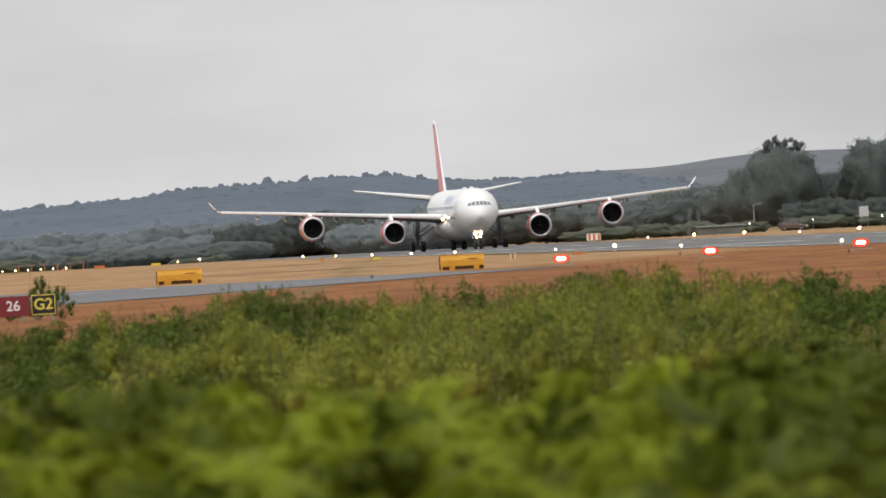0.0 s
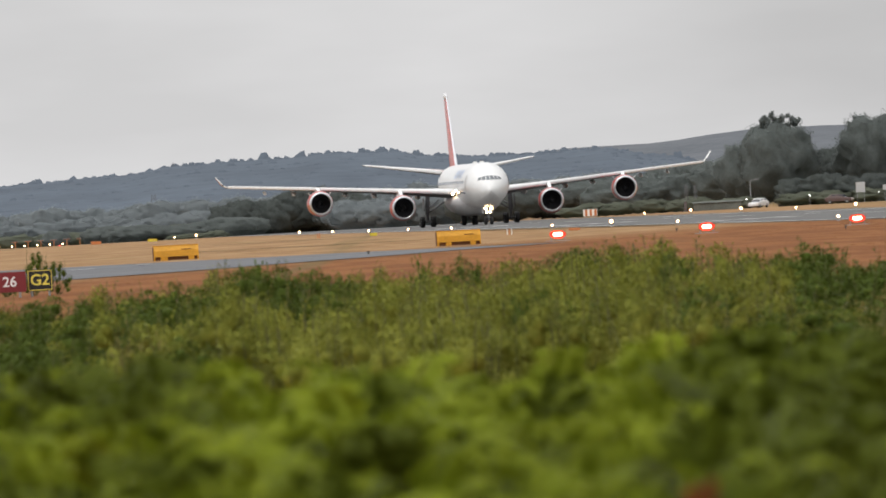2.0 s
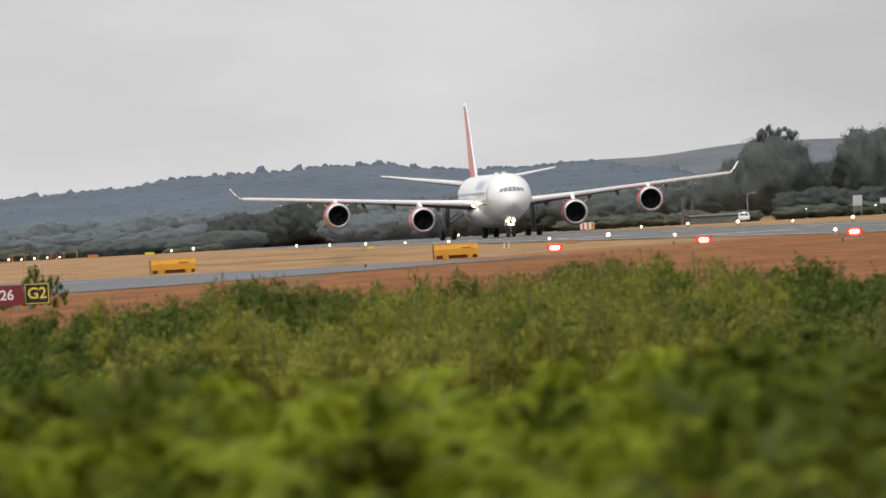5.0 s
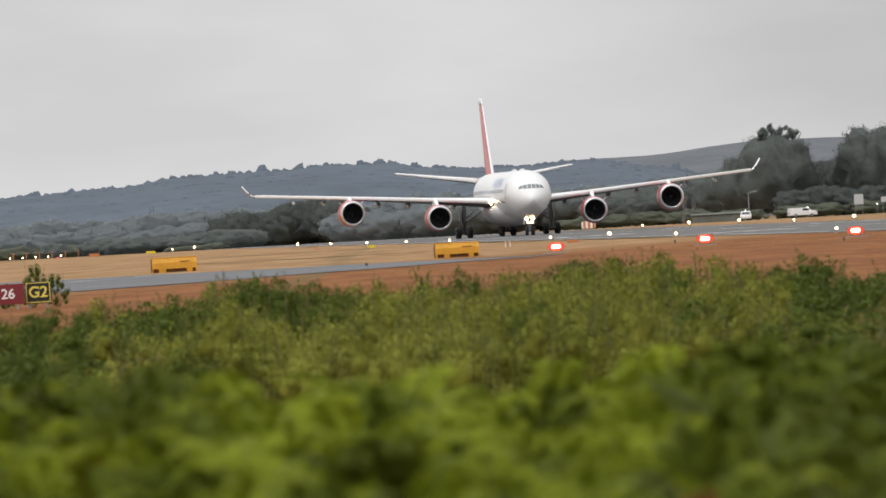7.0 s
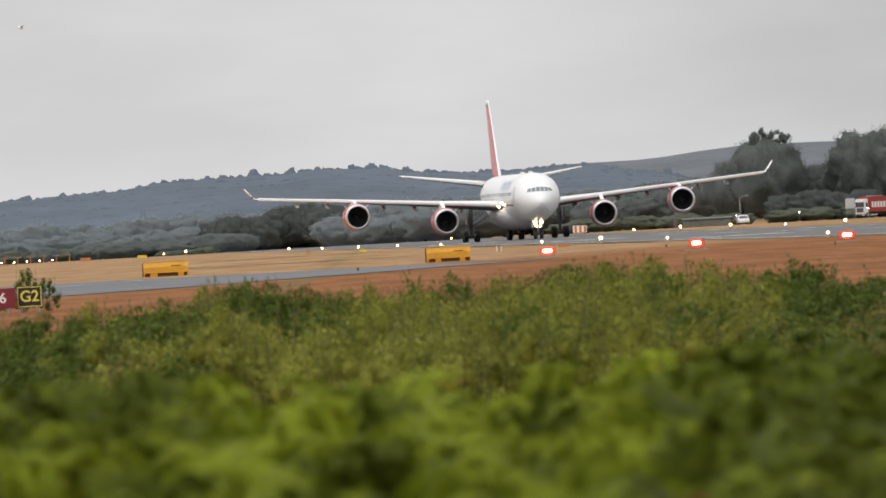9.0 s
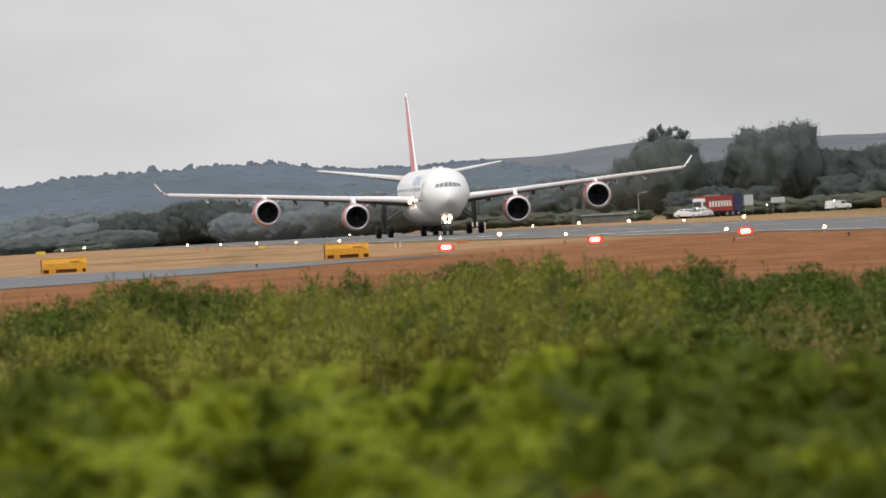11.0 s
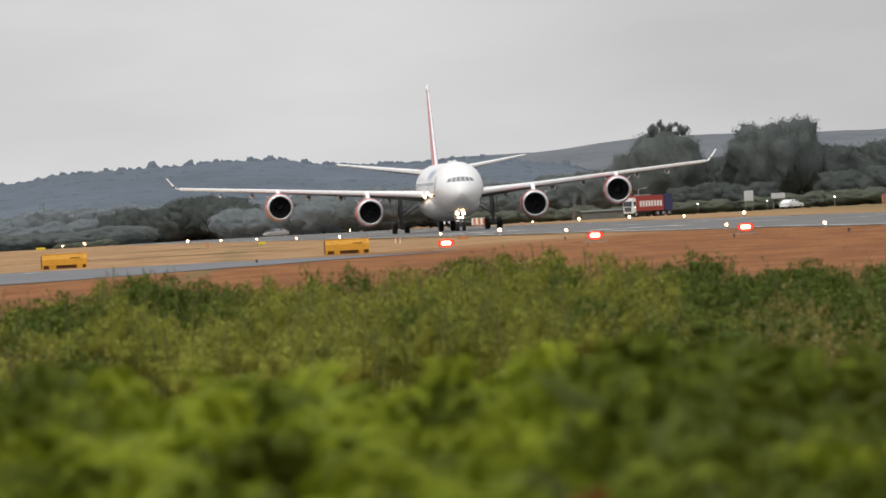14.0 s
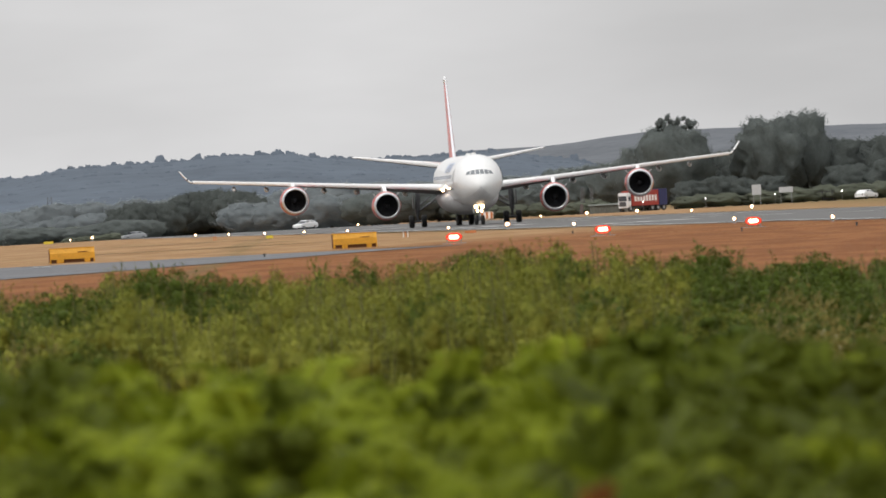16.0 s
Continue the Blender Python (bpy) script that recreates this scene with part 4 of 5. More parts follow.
def edge_light():
    e = thing("runway_edge_light", "lit amber-white runway edge lamp on a short stem", "runway light", group="runway edge lights")
    bm = bmesh.new()
    rod(bm, (0, 0, 0), (0, 0, 0.05), 0.15, 0.13, 12)
    rod(bm, (0, 0, 0.05), (0, 0, 0.24), 0.035, n=8)
    part("stem", bm, GREYMETAL, e)
    hd = bmesh.new()
    rod(hd, (0, 0, 0.22), (0, 0, 0.30), 0.11, 0.13, 14)
    part("lamp_body", hd, GREYMETAL, e)
    gl = bmesh.new()
    bmesh.ops.create_uvsphere(gl, u_segments=12, v_segments=8, radius=0.185, matrix=Matrix.Translation((0, 0, 0.38)) @ Matrix.Diagonal((1, 1, 0.85, 1)))
    dome = part("lamp_dome", gl, LAMPHALO, e, "amber glass dome glowing as the lamp's halo", True)
    beam = bmesh.new()
    bmesh.ops.create_uvsphere(beam, u_segments=12, v_segments=8, radius=0.115, matrix=Matrix.Translation((0, -0.10, 0.38)))
    part("lamp_lens", beam, RUNLAMP, dome, "bright glowing lens", True)
    return e


def build_edge_lights():
    e = edge_light()
    spots = [(96.9, 1453 - 60 * k) for k in (0, 1, 2, 3, 4, 6, 7, 8, 10, 11)]
    spots += [(96.9, 1678), (96.9, 1735)]
    spots += [(144.9, 1498 - 60 * k) for k in range(5)] + [(144.9, 1793)]
    ends = [(-59.3 - 2.0 * k, 1820) for k in range(8)]
    for i, (s, a) in enumerate(spots + ends):
        m = Matrix.Translation(runway_point(s, a) if s > 0 else (s, a, ground_z(s, a)))
        if i == 0:
            e.matrix_basis = m
        else:
            copy_thing(e, m @ Matrix.Scale(1.3 if round(a) in (1678, 1033, 1438, 1378, 1258) else 0.88, 4))


def build_slope_light():
    """A low box of lenses that shines red to anybody below the glide path."""
    p = thing("approach_slope_light", "low orange light unit glowing red beside the runway", "approach light", group="row of red approach slope lights")
    part("housing", boxed(-0.55, 0.55, -0.02, 0.9, 0.28, 0.58, bevel=0.03), ORANGE, p, "orange metal housing")
    for x in (-0.45, 0.45):
        for y in (0.1, 0.75):
            part("leg", rod(bmesh.new(), (x, y, 0), (x, y, 0.3), 0.025, n=8), GREYMETAL, p)
    part("base_slab", boxed(-0.8, 0.8, -0.3, 1.2, -0.05, 0.03, bevel=0.01), GREYMETAL, p, "concrete slab")
    # added oval plate: its red emission stands in for the lamps' halo
    plate = bmesh.new()
    rings(plate, [[(0.52 * math.cos(2 * math.pi * i / 24), y, 0.43 + 0.27 * math.sin(2 * math.pi * i / 24)) for i in range(24)] for y in (-0.03, -0.02)])
    part("front_glass", plate, REDRIM, p, "red oval plate glowing as the lamps' halo")
    part("hood", boxed(-0.57, 0.57, -0.22, 0.0, 0.665, 0.69), ORANGE, p)
    for x in (-0.18, 0.0, 0.18):
        rim = bmesh.new()
        turned(rim, [(0.0, 0.145), (-0.05, 0.14), (-0.05, 0.11), (-0.03, 0.11)], 16)
        r = part("lens_ring", rim, REDRIM, p, "lens ring glowing red in the halo", place=pose(x, -0.02, 0.43))
        ln = bmesh.new()
        turned(ln, [(-0.055, 0.150), (-0.075, 0.09), (-0.085, 0.004)], 16)
        part("lens", ln, REDLAMP, r, "bright red lens", True)
    for i, x in enumerate((7.71, 17.5, 27.4, 37.2)):
        m = pose(x, 760, ground_z(x, 760), 0, 0, -1.5 * (x / 30))
        if i == 0:
            p.matrix_basis = m
        else:
            copy_thing(p, m)


def text_mesh(body, size, material_, depth=0.01):
    cu = bpy.data.curves.new("letters", "FONT")
    cu.body, cu.size, cu.extrude = body, size, depth
    cu.align_x, cu.align_y = "CENTER", "CENTER"
    cu.offset = size * 0.018
    ob = bpy.data.objects.new("letters", cu)
    scene.collection.objects.link(ob)
    bpy.context.view_layer.update()
    me = bpy.data.meshes.new_from_object(ob.evaluated_get(bpy.context.evaluated_depsgraph_get()))
    bpy.data.objects.remove(ob)
    me.materials.clear()
    me.materials.append(material_)
    return me


def build_sign(name, x, y, w, h, lift, face, letters, ink, label, border=None, size=0.44, shift=0.0):
    s = thing(name, label, "airfield sign", pose(x, y, ground_z(x, y), 0, 0, -2))
    part("panel", boxed(-w / 2, w / 2, 0, 0.18, lift, lift + h, bevel=0.015), face, s)
    for sx in (-w * 0.35, w * 0.35):
        part("post", rod(bmesh.new(), (sx, 0.09, -0.05), (sx, 0.09, lift + 0.02), 0.045, n=10), GREYMETAL, s)
    if border:
        for a in ((-w / 2 + 0.02, w / 2 - 0.02, lift + 0.02, lift + 0.055), (-w / 2 + 0.02, w / 2 - 0.02, lift + h - 0.055, lift + h - 0.02),
                  (-w / 2 + 0.02, -w / 2 + 0.055, lift + 0.06, lift + h - 0.06), (w / 2 - 0.055, w / 2 - 0.02, lift + 0.06, lift + h - 0.06)):
            part("border_strip", boxed(a[0], a[1], -0.008, -0.002, a[2], a[3]), border, s)
    ob = part("letters", text_mesh(letters, size, ink), ink, s, "painted sign characters", place=pose(shift, -0.012, lift + h / 2, 90, 0, 0))
    return s


def build_yellow_box(x, y, w, first_label, gaps):
    """A long yellow-painted box on feet, open below, with a sloping lid."""
    b = thing("marker_box", first_label, "airfield box", pose(x, y, ground_z(x, y), 0, 0, 5), group="yellow airfield boxes")
    body = bmesh.new()
    rings(body, [[(-w / 2, 0.0, 0.26), (-w / 2, 1.0, 0.26), (-w / 2, 1.0, 0.98), (-w / 2, 0.22, 0.98), (-w / 2, 0.03, 0.66)], [(w / 2, 0.0, 0.26), (w / 2, 1.0, 0.26), (w / 2, 1.0, 0.98), (w / 2, 0.22, 0.98), (w / 2, 0.03, 0.66)]])
    part("body", body, YELLOW, b)
    for a, c in gaps:
        part("foot", boxed(-w / 2 + w * a, -w / 2 + w * c, 0.01, 0.95, 0.0, 0.30, bevel=0.015), YELLOW, b)
    part("undertray", boxed(-w * 0.48, w * 0.48, 0.16, 0.9, 0.02, 0.255), SHADEBROWN, b, "brown tray filling the openings with the colour of shade")
    part("lid", boxed(-w / 2 - 0.04, w / 2 + 0.04, 0.20, 1.04, 0.98, 1.03, bevel=0.01), YELLOW, b)
    part("end_panel", boxed(-w / 2 - 0.03, -w / 2 - 0.004, 0.06, 0.98, 0.05, 0.94, bevel=0.008), SHADEBROWN, b, "brown end panel with its shade in the colour")
    part("slot", boxed(w * 0.12, w * 0.34, 0.02, 0.10, 0.70, 0.75), SHADEBROWN, b, "dark strip for the shade in a narrow slot")
    return b


def small_board(name, label, x, y, w, h, lift, face, turn=0, category="sign", stripes=None):
    s = thing(name, label, category, pose(x, y, ground_z(x, y), 0, 0, turn))
    part("panel", boxed(-w / 2, w / 2, 0, 0.08, lift, lift + h, bevel=0.01), face, s)
    for sx in (-w * 0.38, w * 0.38):
        part("post", rod(bmesh.new(), (sx, 0.05, -0.05), (sx, 0.05, lift + h * 0.5), 0.04, n=8), GREYMETAL, s)
    if stripes:
        k = 3
        for i in range(k):
            x0 = -w / 2 + w * (2 * i + 0.75) / (2 * k)
            part("stripe", boxed(x0, x0 + w / (2 * k), -0.01, -0.003, lift + 0.04, lift + h - 0.04), stripes, s, "orange upright stripe")
    return s


build_edge_lights()
build_slope_light()
build_sign("runway_sign", -17.40, 460, 1.75, 0.80, 0.22, SIGNRED, "26", SIGNWHITE, "red mandatory runway sign with white number 26", size=0.56, shift=0.23)
build_sign("taxiway_sign", -15.98, 460.3, 1.0, 0.84, 0.22, SIGNBLACK, "G2", SIGNYELLOW, "black taxiway sign with yellow G2 and border", SIGNYELLOW, size=0.62)
build_yellow_box(-17.95, 786, 3.05, "long weathered yellow metal box on the grass", ((0.0, 0.03), (0.15, 0.31), (0.77, 0.90), (0.97, 1.0)))
build_yellow_box(1.25, 778, 2.95, "long yellow metal box with dark openings below", ((0.0, 0.05), (0.20, 0.33), (0.76, 0.88), (0.98, 1.0)))
small_board("striped_board", "white board with three upright orange stripes", 22.7, 1740, 2.1, 1.05, 0.12, SIGNWHITE, stripes=ORANGE)
small_board("yellow_sign", "small low lemon yellow airfield sign", -37.9, 1527, 1.25, 0.36, 0.10, LEMON)
small_board("yellow_sign", "small low lemon yellow airfield sign", -6.7, 1166, 0.72, 0.30, 0.08, LEMON)
small_board("orange_sign", "small low orange airfield sign", -45.9, 1546, 1.35, 0.42, 0.08, ORANGE)
small_board("orange_sign", "small low orange airfield sign", 11.3, 975, 0.95, 0.20, 0.06, ORANGE)
small_board("notice_board", "tall pale grey notice board on posts by the hedge", 66.0, 1810, 1.45, 1.6, 1.6, BOARD)
small_board("notice_board", "wide pale grey notice board on posts by the hedge", 70.6, 1810, 2.2, 0.85, 1.75, BOARD)
small_board("orange_marker", "orange and dark grey marker hut at the runway edge", 82.4, 1700, 1.8, 1.25, 0.15, ORANGE, stripes=MASTSTEEL)


def stake(x, y, h, r, mat, label):
    s = thing("stake", label, "marker post", pose(x, y, ground_z(x, y)), group="marker stakes in the grass")
    bm = bmesh.new()
    rod(bm, (0, 0, -0.05), (0.02, 0, h), r, r * 0.8, 8)
    part("shaft", bm, mat, s)
    part("cap", boxed(-r * 1.5, r * 1.5, -r * 1.5, r * 1.5, h, h + r, bevel=r * 0.2), mat, s)


for x, y, h, r, m in ((-4.4, 700, 0.16, 0.06, STRUT), (17.0, 833, 0.15, 0.05, STRUT), (24.5, 700, 0.16, 0.05, STRUT), (31.0, 690, 0.15, 0.06, STRUT)):
    stake(x, y, h, r, m, "short dark marker stake in the dry grass")
for dx in (-0.18, 0.0, 0.2):
    stake(5.83 + dx, 975, 0.42, 0.045, SIGNWHITE if dx else ORANGE, "short pale marker stake beside the runway")
for dx in (0, 0.22):
    stake(-13.0 + dx, 1230, 0.45, 0.05, ORANGE, "short orange marker stake beside the runway")


def lattice_mast(name, label, x, y, h, w, category="mast"):
    t = thing(name, label, category, pose(x, y, ground_z(x, y) if y < 3000 else 12.0))
    legs = [(-w / 2, -w / 2), (w / 2, -w / 2), (w / 2, w / 2), (-w / 2, w / 2)]
    for a, b in legs:
        part("leg", rod(bmesh.new(), (a, b, -0.2), (a * 0.35, b * 0.35, h), 0.09, 0.06, 6), MASTSTEEL, t)
    n = 6
    for i in range(n):
        z0, z1 = h * i / n, h * (i + 1) / n
        f0, f1 = 1 - 0.65 * i / n, 1 - 0.65 * (i + 1) / n
        br = bmesh.new()
        for k in range(4):
            a, b = legs[k], legs[(k + 1) % 4]
            rod(br, (a[0] * f0, a[1] * f0, z0), (b[0] * f1, b[1] * f1, z1), 0.04, n=5)
        part("brace", br, MASTSTEEL, t)
    return t


lattice_mast("lattice_mast", "thin grey lattice mast before the trees", 39.5, 1845, 4.3, 0.7)
lattice_mast("lattice_mast", "thin grey lattice mast before the trees", 41.0, 1846, 4.2, 0.6)
lattice_mast("lattice_pylon", "faint grey lattice pylon among distant woods", -65.0, 2650, 10.5, 2.4)
lattice_mast("hilltop_mast", "small mast standing on the wooded ridge", -81.5, 3590, 8.6, 1.4)


def lamp_post(x, y, h):
    p = thing("lamp_post", "slim grey lamp post beside the perimeter road", "lamp post", pose(x, y, ground_z(x, y)))
    part("column", rod(bmesh.new(), (0, 0, -0.2), (0, 0, h), 0.11, 0.07, 10), GREYMETAL, p)
    part("arm", rod(bmesh.new(), (0, 0, h - 0.05), (0.9, -0.1, h + 0.15), 0.05, 0.04, 8), GREYMETAL, p)
    part("lantern", boxed(0.8, 1.4, -0.2, 0.05, h + 0.08, h + 0.24, bevel=0.04), GREYMETAL, p)


lamp_post(49.4, 1832, 4.4)
lamp_post(37.0, 1990, 5.0)


def perimeter_fence():
    f = thing("perimeter_fence", "dark open paling fence along the perimeter road", "fence")
    post = bpy.data.meshes.new("post")
    bm = bmesh.new()
    rod(bm, (0, 0, -0.1), (0, 0, 1.7), 0.06, n=6)
    bm.to_mesh(post)
    bm.free()
    post.materials.append(STRUT)
    for i in range(24):
        x = 74 + 1.55 * i
        part("post", post, STRUT, f, place=Matrix.Translation((x, 1830, ground_z(x, 1830))))
    for z in (0.4, 1.0, 1.55):
        x0, x1 = 74, 74 + 1.55 * 23
        part("rail", rod(bmesh.new(), (x0, 1830, z - 0.35), (x1, 1830, z - 0.35), 0.035, n=6), STRUT, f)


perimeter_fence()


def approach_pole():
    a = thing("approach_light_pole", "thin orange-red approach light pole past the runway end", "light pole", group="approach light poles")
    part("mast", rod(bmesh.new(), (0, 0, -0.1), (0, 0, 1.7), 0.11, 0.08, 8), ORANGE, a)
    part("crossbar", rod(bmesh.new(), (-0.7, 0, 1.7), (0.7, 0, 1.7), 0.05, n=6), ORANGE, a)
    for x in (-0.6, 0.0, 0.6):
        part("lamp_head", boxed(x - 0.1, x + 0.1, -0.12, 0.12, 1.72, 1.92, bevel=0.02), GREYMETAL, a)
    for i in range(11):
        x = -84.0 + 2.75 * i
        m = pose(x, 2290 - 6 * i, ground_z(x, 2290 - 6 * i))
        if i == 0:
            a.matrix_basis = m
        else:
            copy_thing(a, m)


def hedge_lamp():
    a = thing("perimeter_lamp", "tiny white lamp on a thin post by the hedge", "lamp", group="perimeter lamps")
    part("post", rod(bmesh.new(), (0, 0, -0.1), (0, 0, 1.45), 0.03, n=6), GREYMETAL, a)
    b = bmesh.new()
    bmesh.ops.create_uvsphere(b, u_segments=8, v_segments=6, radius=0.075, matrix=Matrix.Translation((0, 0, 1.5)))
    part("bulb", b, NAVLAMP, a, "glowing bulb")
    for i, x in enumerate((47.5, 57.2, 67.9, 78.3)):
        m = pose(x, 1786, ground_z(x, 1786))
        if i == 0:
            a.matrix_basis = m
        else:
            copy_thing(a, m)


approach_pole()
hedge_lamp()
small_board("marker_post", "narrow grey and orange marker post by the runway", 38.0, 1785, 0.5, 1.5, 0.1, MASTSTEEL, stripes=CARRED, category="marker post")
red_lamp = thing("red_end_light", "small red runway end lamp on a stem", "runway light", pose(-70.0, 2130, ground_z(-70.0, 2130)))
part("stem", rod(bmesh.new(), (0, 0, 0), (0, 0, 0.3), 0.05, n=8), GREYMETAL, red_lamp)
red_bulb = bmesh.new()
bmesh.ops.create_uvsphere(red_bulb, u_segments=10, v_segments=6, radius=0.2, matrix=Matrix.Translation((0, 0, 0.42)))
part("lamp_dome", red_bulb, REDRIM, red_lamp, "glowing red dome", True)


def low_shed(x, y, w, h, label):
    s = thing("low_shed", label, "shed", pose(x, y, ground_z(x, y)))
    part("wall", boxed(-w / 2, w / 2, 0, 4, -0.1, h, bevel=0.03), DULLBOARD, s)
    roof = bmesh.new()
    rings(roof, [[(-w / 2 - 0.2, -0.3, h), (-w / 2 - 0.2, 4.3, h), (-w / 2 - 0.2, 2, h + 0.22)], [(w / 2 + 0.2, -0.3, h), (w / 2 + 0.2, 4.3, h), (w / 2 + 0.2, 2, h + 0.22)]])
    part("roof", roof, DULLBOARD, s)
    for k in range(5):
        xx = -w / 2 + w * (k + 0.5) / 5
        part("wall_panel", boxed(xx - w * 0.085, xx + w * 0.085, -0.05, -0.004, 0.1, h - 0.15), DULLBOARD, s)


# dulled board colour holds the haze in front of the shed
DULLBOARD = material("hazed_grey_green_boards", (0.150, 0.158, 0.140), 0.9, vary=0.25, scale=0.6, fine=4.0, spec=0.15)
low_shed(43.6, 1812, 7.4, 1.25, "long low haze-dulled grey-green shed by the trees")

# ---------------------------------------------------------------- road vehicles


def build_car(label, paint, van=False):
    c = thing("van" if van else "car", label, "van" if van else "car")
    # profile along its length, nose towards -x
    if van:
        prof = [(-2.2, 0.35), (-2.25, 0.75), (-2.05, 1.0), (-1.35, 1.12), (-0.75, 1.48), (-0.5, 1.56), (2.1, 1.56), (2.22, 1.44), (2.25, 0.4)]
    else:
        prof = [(-2.1, 0.32), (-2.15, 0.62), (-1.95, 0.84), (-1.0, 0.94), (-0.35, 1.38), (0.0, 1.46), (1.1, 1.44), (1.85, 1.0), (2.1, 0.92), (2.12, 0.36)]
    bm = bmesh.new()
    loops = []
    for y, inset in ((-0.86, 0.06), (-0.8, 0.0), (0.8, 0.0), (0.86, 0.06)):
        loops.append([(x * (1 - 0.02 * (inset > 0)), y * (0.86 if z > 1.05 else 1.0), z - inset * (1 if z > 0.6 else -1)) for x, z in prof])
    rings(bm, loops)
    body = part("body", bm, paint, c, smooth=False)
    z0, z1 = (1.10, 1.44) if van else (0.97, 1.36)
    for s in (-1, 1):
        xs = ((-1.15, -0.75, 0.15, 0.15), (0.3, 0.3, 1.1, 1.1)) if not van else ((-1.1, -0.7, 0.2, 0.2),)
        for q in xs:
            g = bmesh.new()
            rings(g, [[(q[0] + 0.1, s * 0.78, z0), (q[1] + 0.1, s * 0.765, z1)], [(q[3] - 0.05, s * 0.78, z0), (q[2] - 0.05, s * 0.765, z1)]], closed=False, cap=False)
            ob = part("side_window", g, GLASS, body)
            ob.location.y += s * 0.02
    ws = bmesh.new()
    wx = (-1.33, -0.80, 1.14, 1.44) if van else (-0.98, -0.40, 0.97, 1.35)
    rings(ws, [[(wx[0] - 0.03, -0.66, wx[2]), (wx[0] - 0.03, 0.66, wx[2])], [(wx[1] - 0.03, -0.6, wx[3]), (wx[1] - 0.03, 0.6, wx[3])]], closed=False, cap=False)
    part("windscreen", ws, GLASS, body)
    tyre, hub = CAR_WHEEL
    wheels = []
    for x in (-1.35, 1.35):
        for y in (-0.76, 0.76):
            w = new("wheel", tyre)
            w.parent = c
            w.matrix_basis = pose(x, y, 0.33, 0, 0, 90)
            part("hub", hub, GREYMETAL, w)
            wheels.append((w, x, y, 0.33))
    for y in (-0.6, 0.6):
        part("headlamp", boxed(-2.17, -2.1, y - 0.15, y + 0.15, 0.62, 0.76, bevel=0.02), SIGNWHITE, body)
        part("tail_lamp", boxed(2.09, 2.16 if not van else 2.27, y - 0.1, y + 0.1, 0.68, 0.86, bevel=0.02), CARRED, body)
    return c, wheels


CAR_WHEEL = wheel_mesh(0.33, 0.22)


def build_lorry():
    t = thing("lorry", "lorry with white cab and red curtain-sided box on the road", "lorry")
    cab = part("cab", boxed(-3.75, -2.92, -1.15, 1.15, 0.6, 3.0, bevel=0.12), CARWHITE, t, "white driver's cab")
    ws = boxed(-3.78, -3.73, -0.95, 0.95, 1.7, 2.5, bevel=0.01)
    part("windscreen", ws, GLASS, cab)
    part("side_window", boxed(-3.55, -3.1, -1.17, -1.145, 1.7, 2.4, bevel=0.005), GLASS, cab)
    part("grille", boxed(-3.79, -3.73, -0.8, 0.8, 0.9, 1.6, bevel=0.01), STRUT, cab)
    part("chassis", boxed(-3.6, 4.4, -0.5, 0.5, 0.55, 0.95), STRUT, t)
    cargo = part("cargo_box", boxed(-2.85, 2.7, -1.22, 1.22, 0.9, 3.3, bevel=0.04), TRUCKRED, t, "red curtain-sided box")
    part("rear_box", boxed(2.75, 4.5, -1.24, 1.24, 0.85, 3.4, bevel=0.04), TRUCKBLUE, t, "dark blue rear section")
    part("roof_unit", boxed(-1.6, 0.4, -0.9, 0.9, 3.3, 3.48, bevel=0.05), GREYMETAL, t)
    # pale lettering on the side, as plain bars
    for i in range(8):
        x = -2.35 + 0.6 * i
        part("letter_bar", boxed(x, x + 0.42, -1.235, -1.222, 1.6, 2.5), SIGNWHITE, cargo, "pale block of lettering")
    tyre, hub = wheel_mesh(0.5, 0.3)
    wheels = []
    for x in (-3.1, 1.4, 2.6, 3.8):
        for y in (-1.0, 1.0):
            w = new("wheel", tyre)
            w.parent = t
            w.matrix_basis = pose(x, y, 0.5, 0, 0, 90)
            part("hub", hub, GREYMETAL, w)
            wheels.append((w, x, y, 0.5))
    return t, wheels


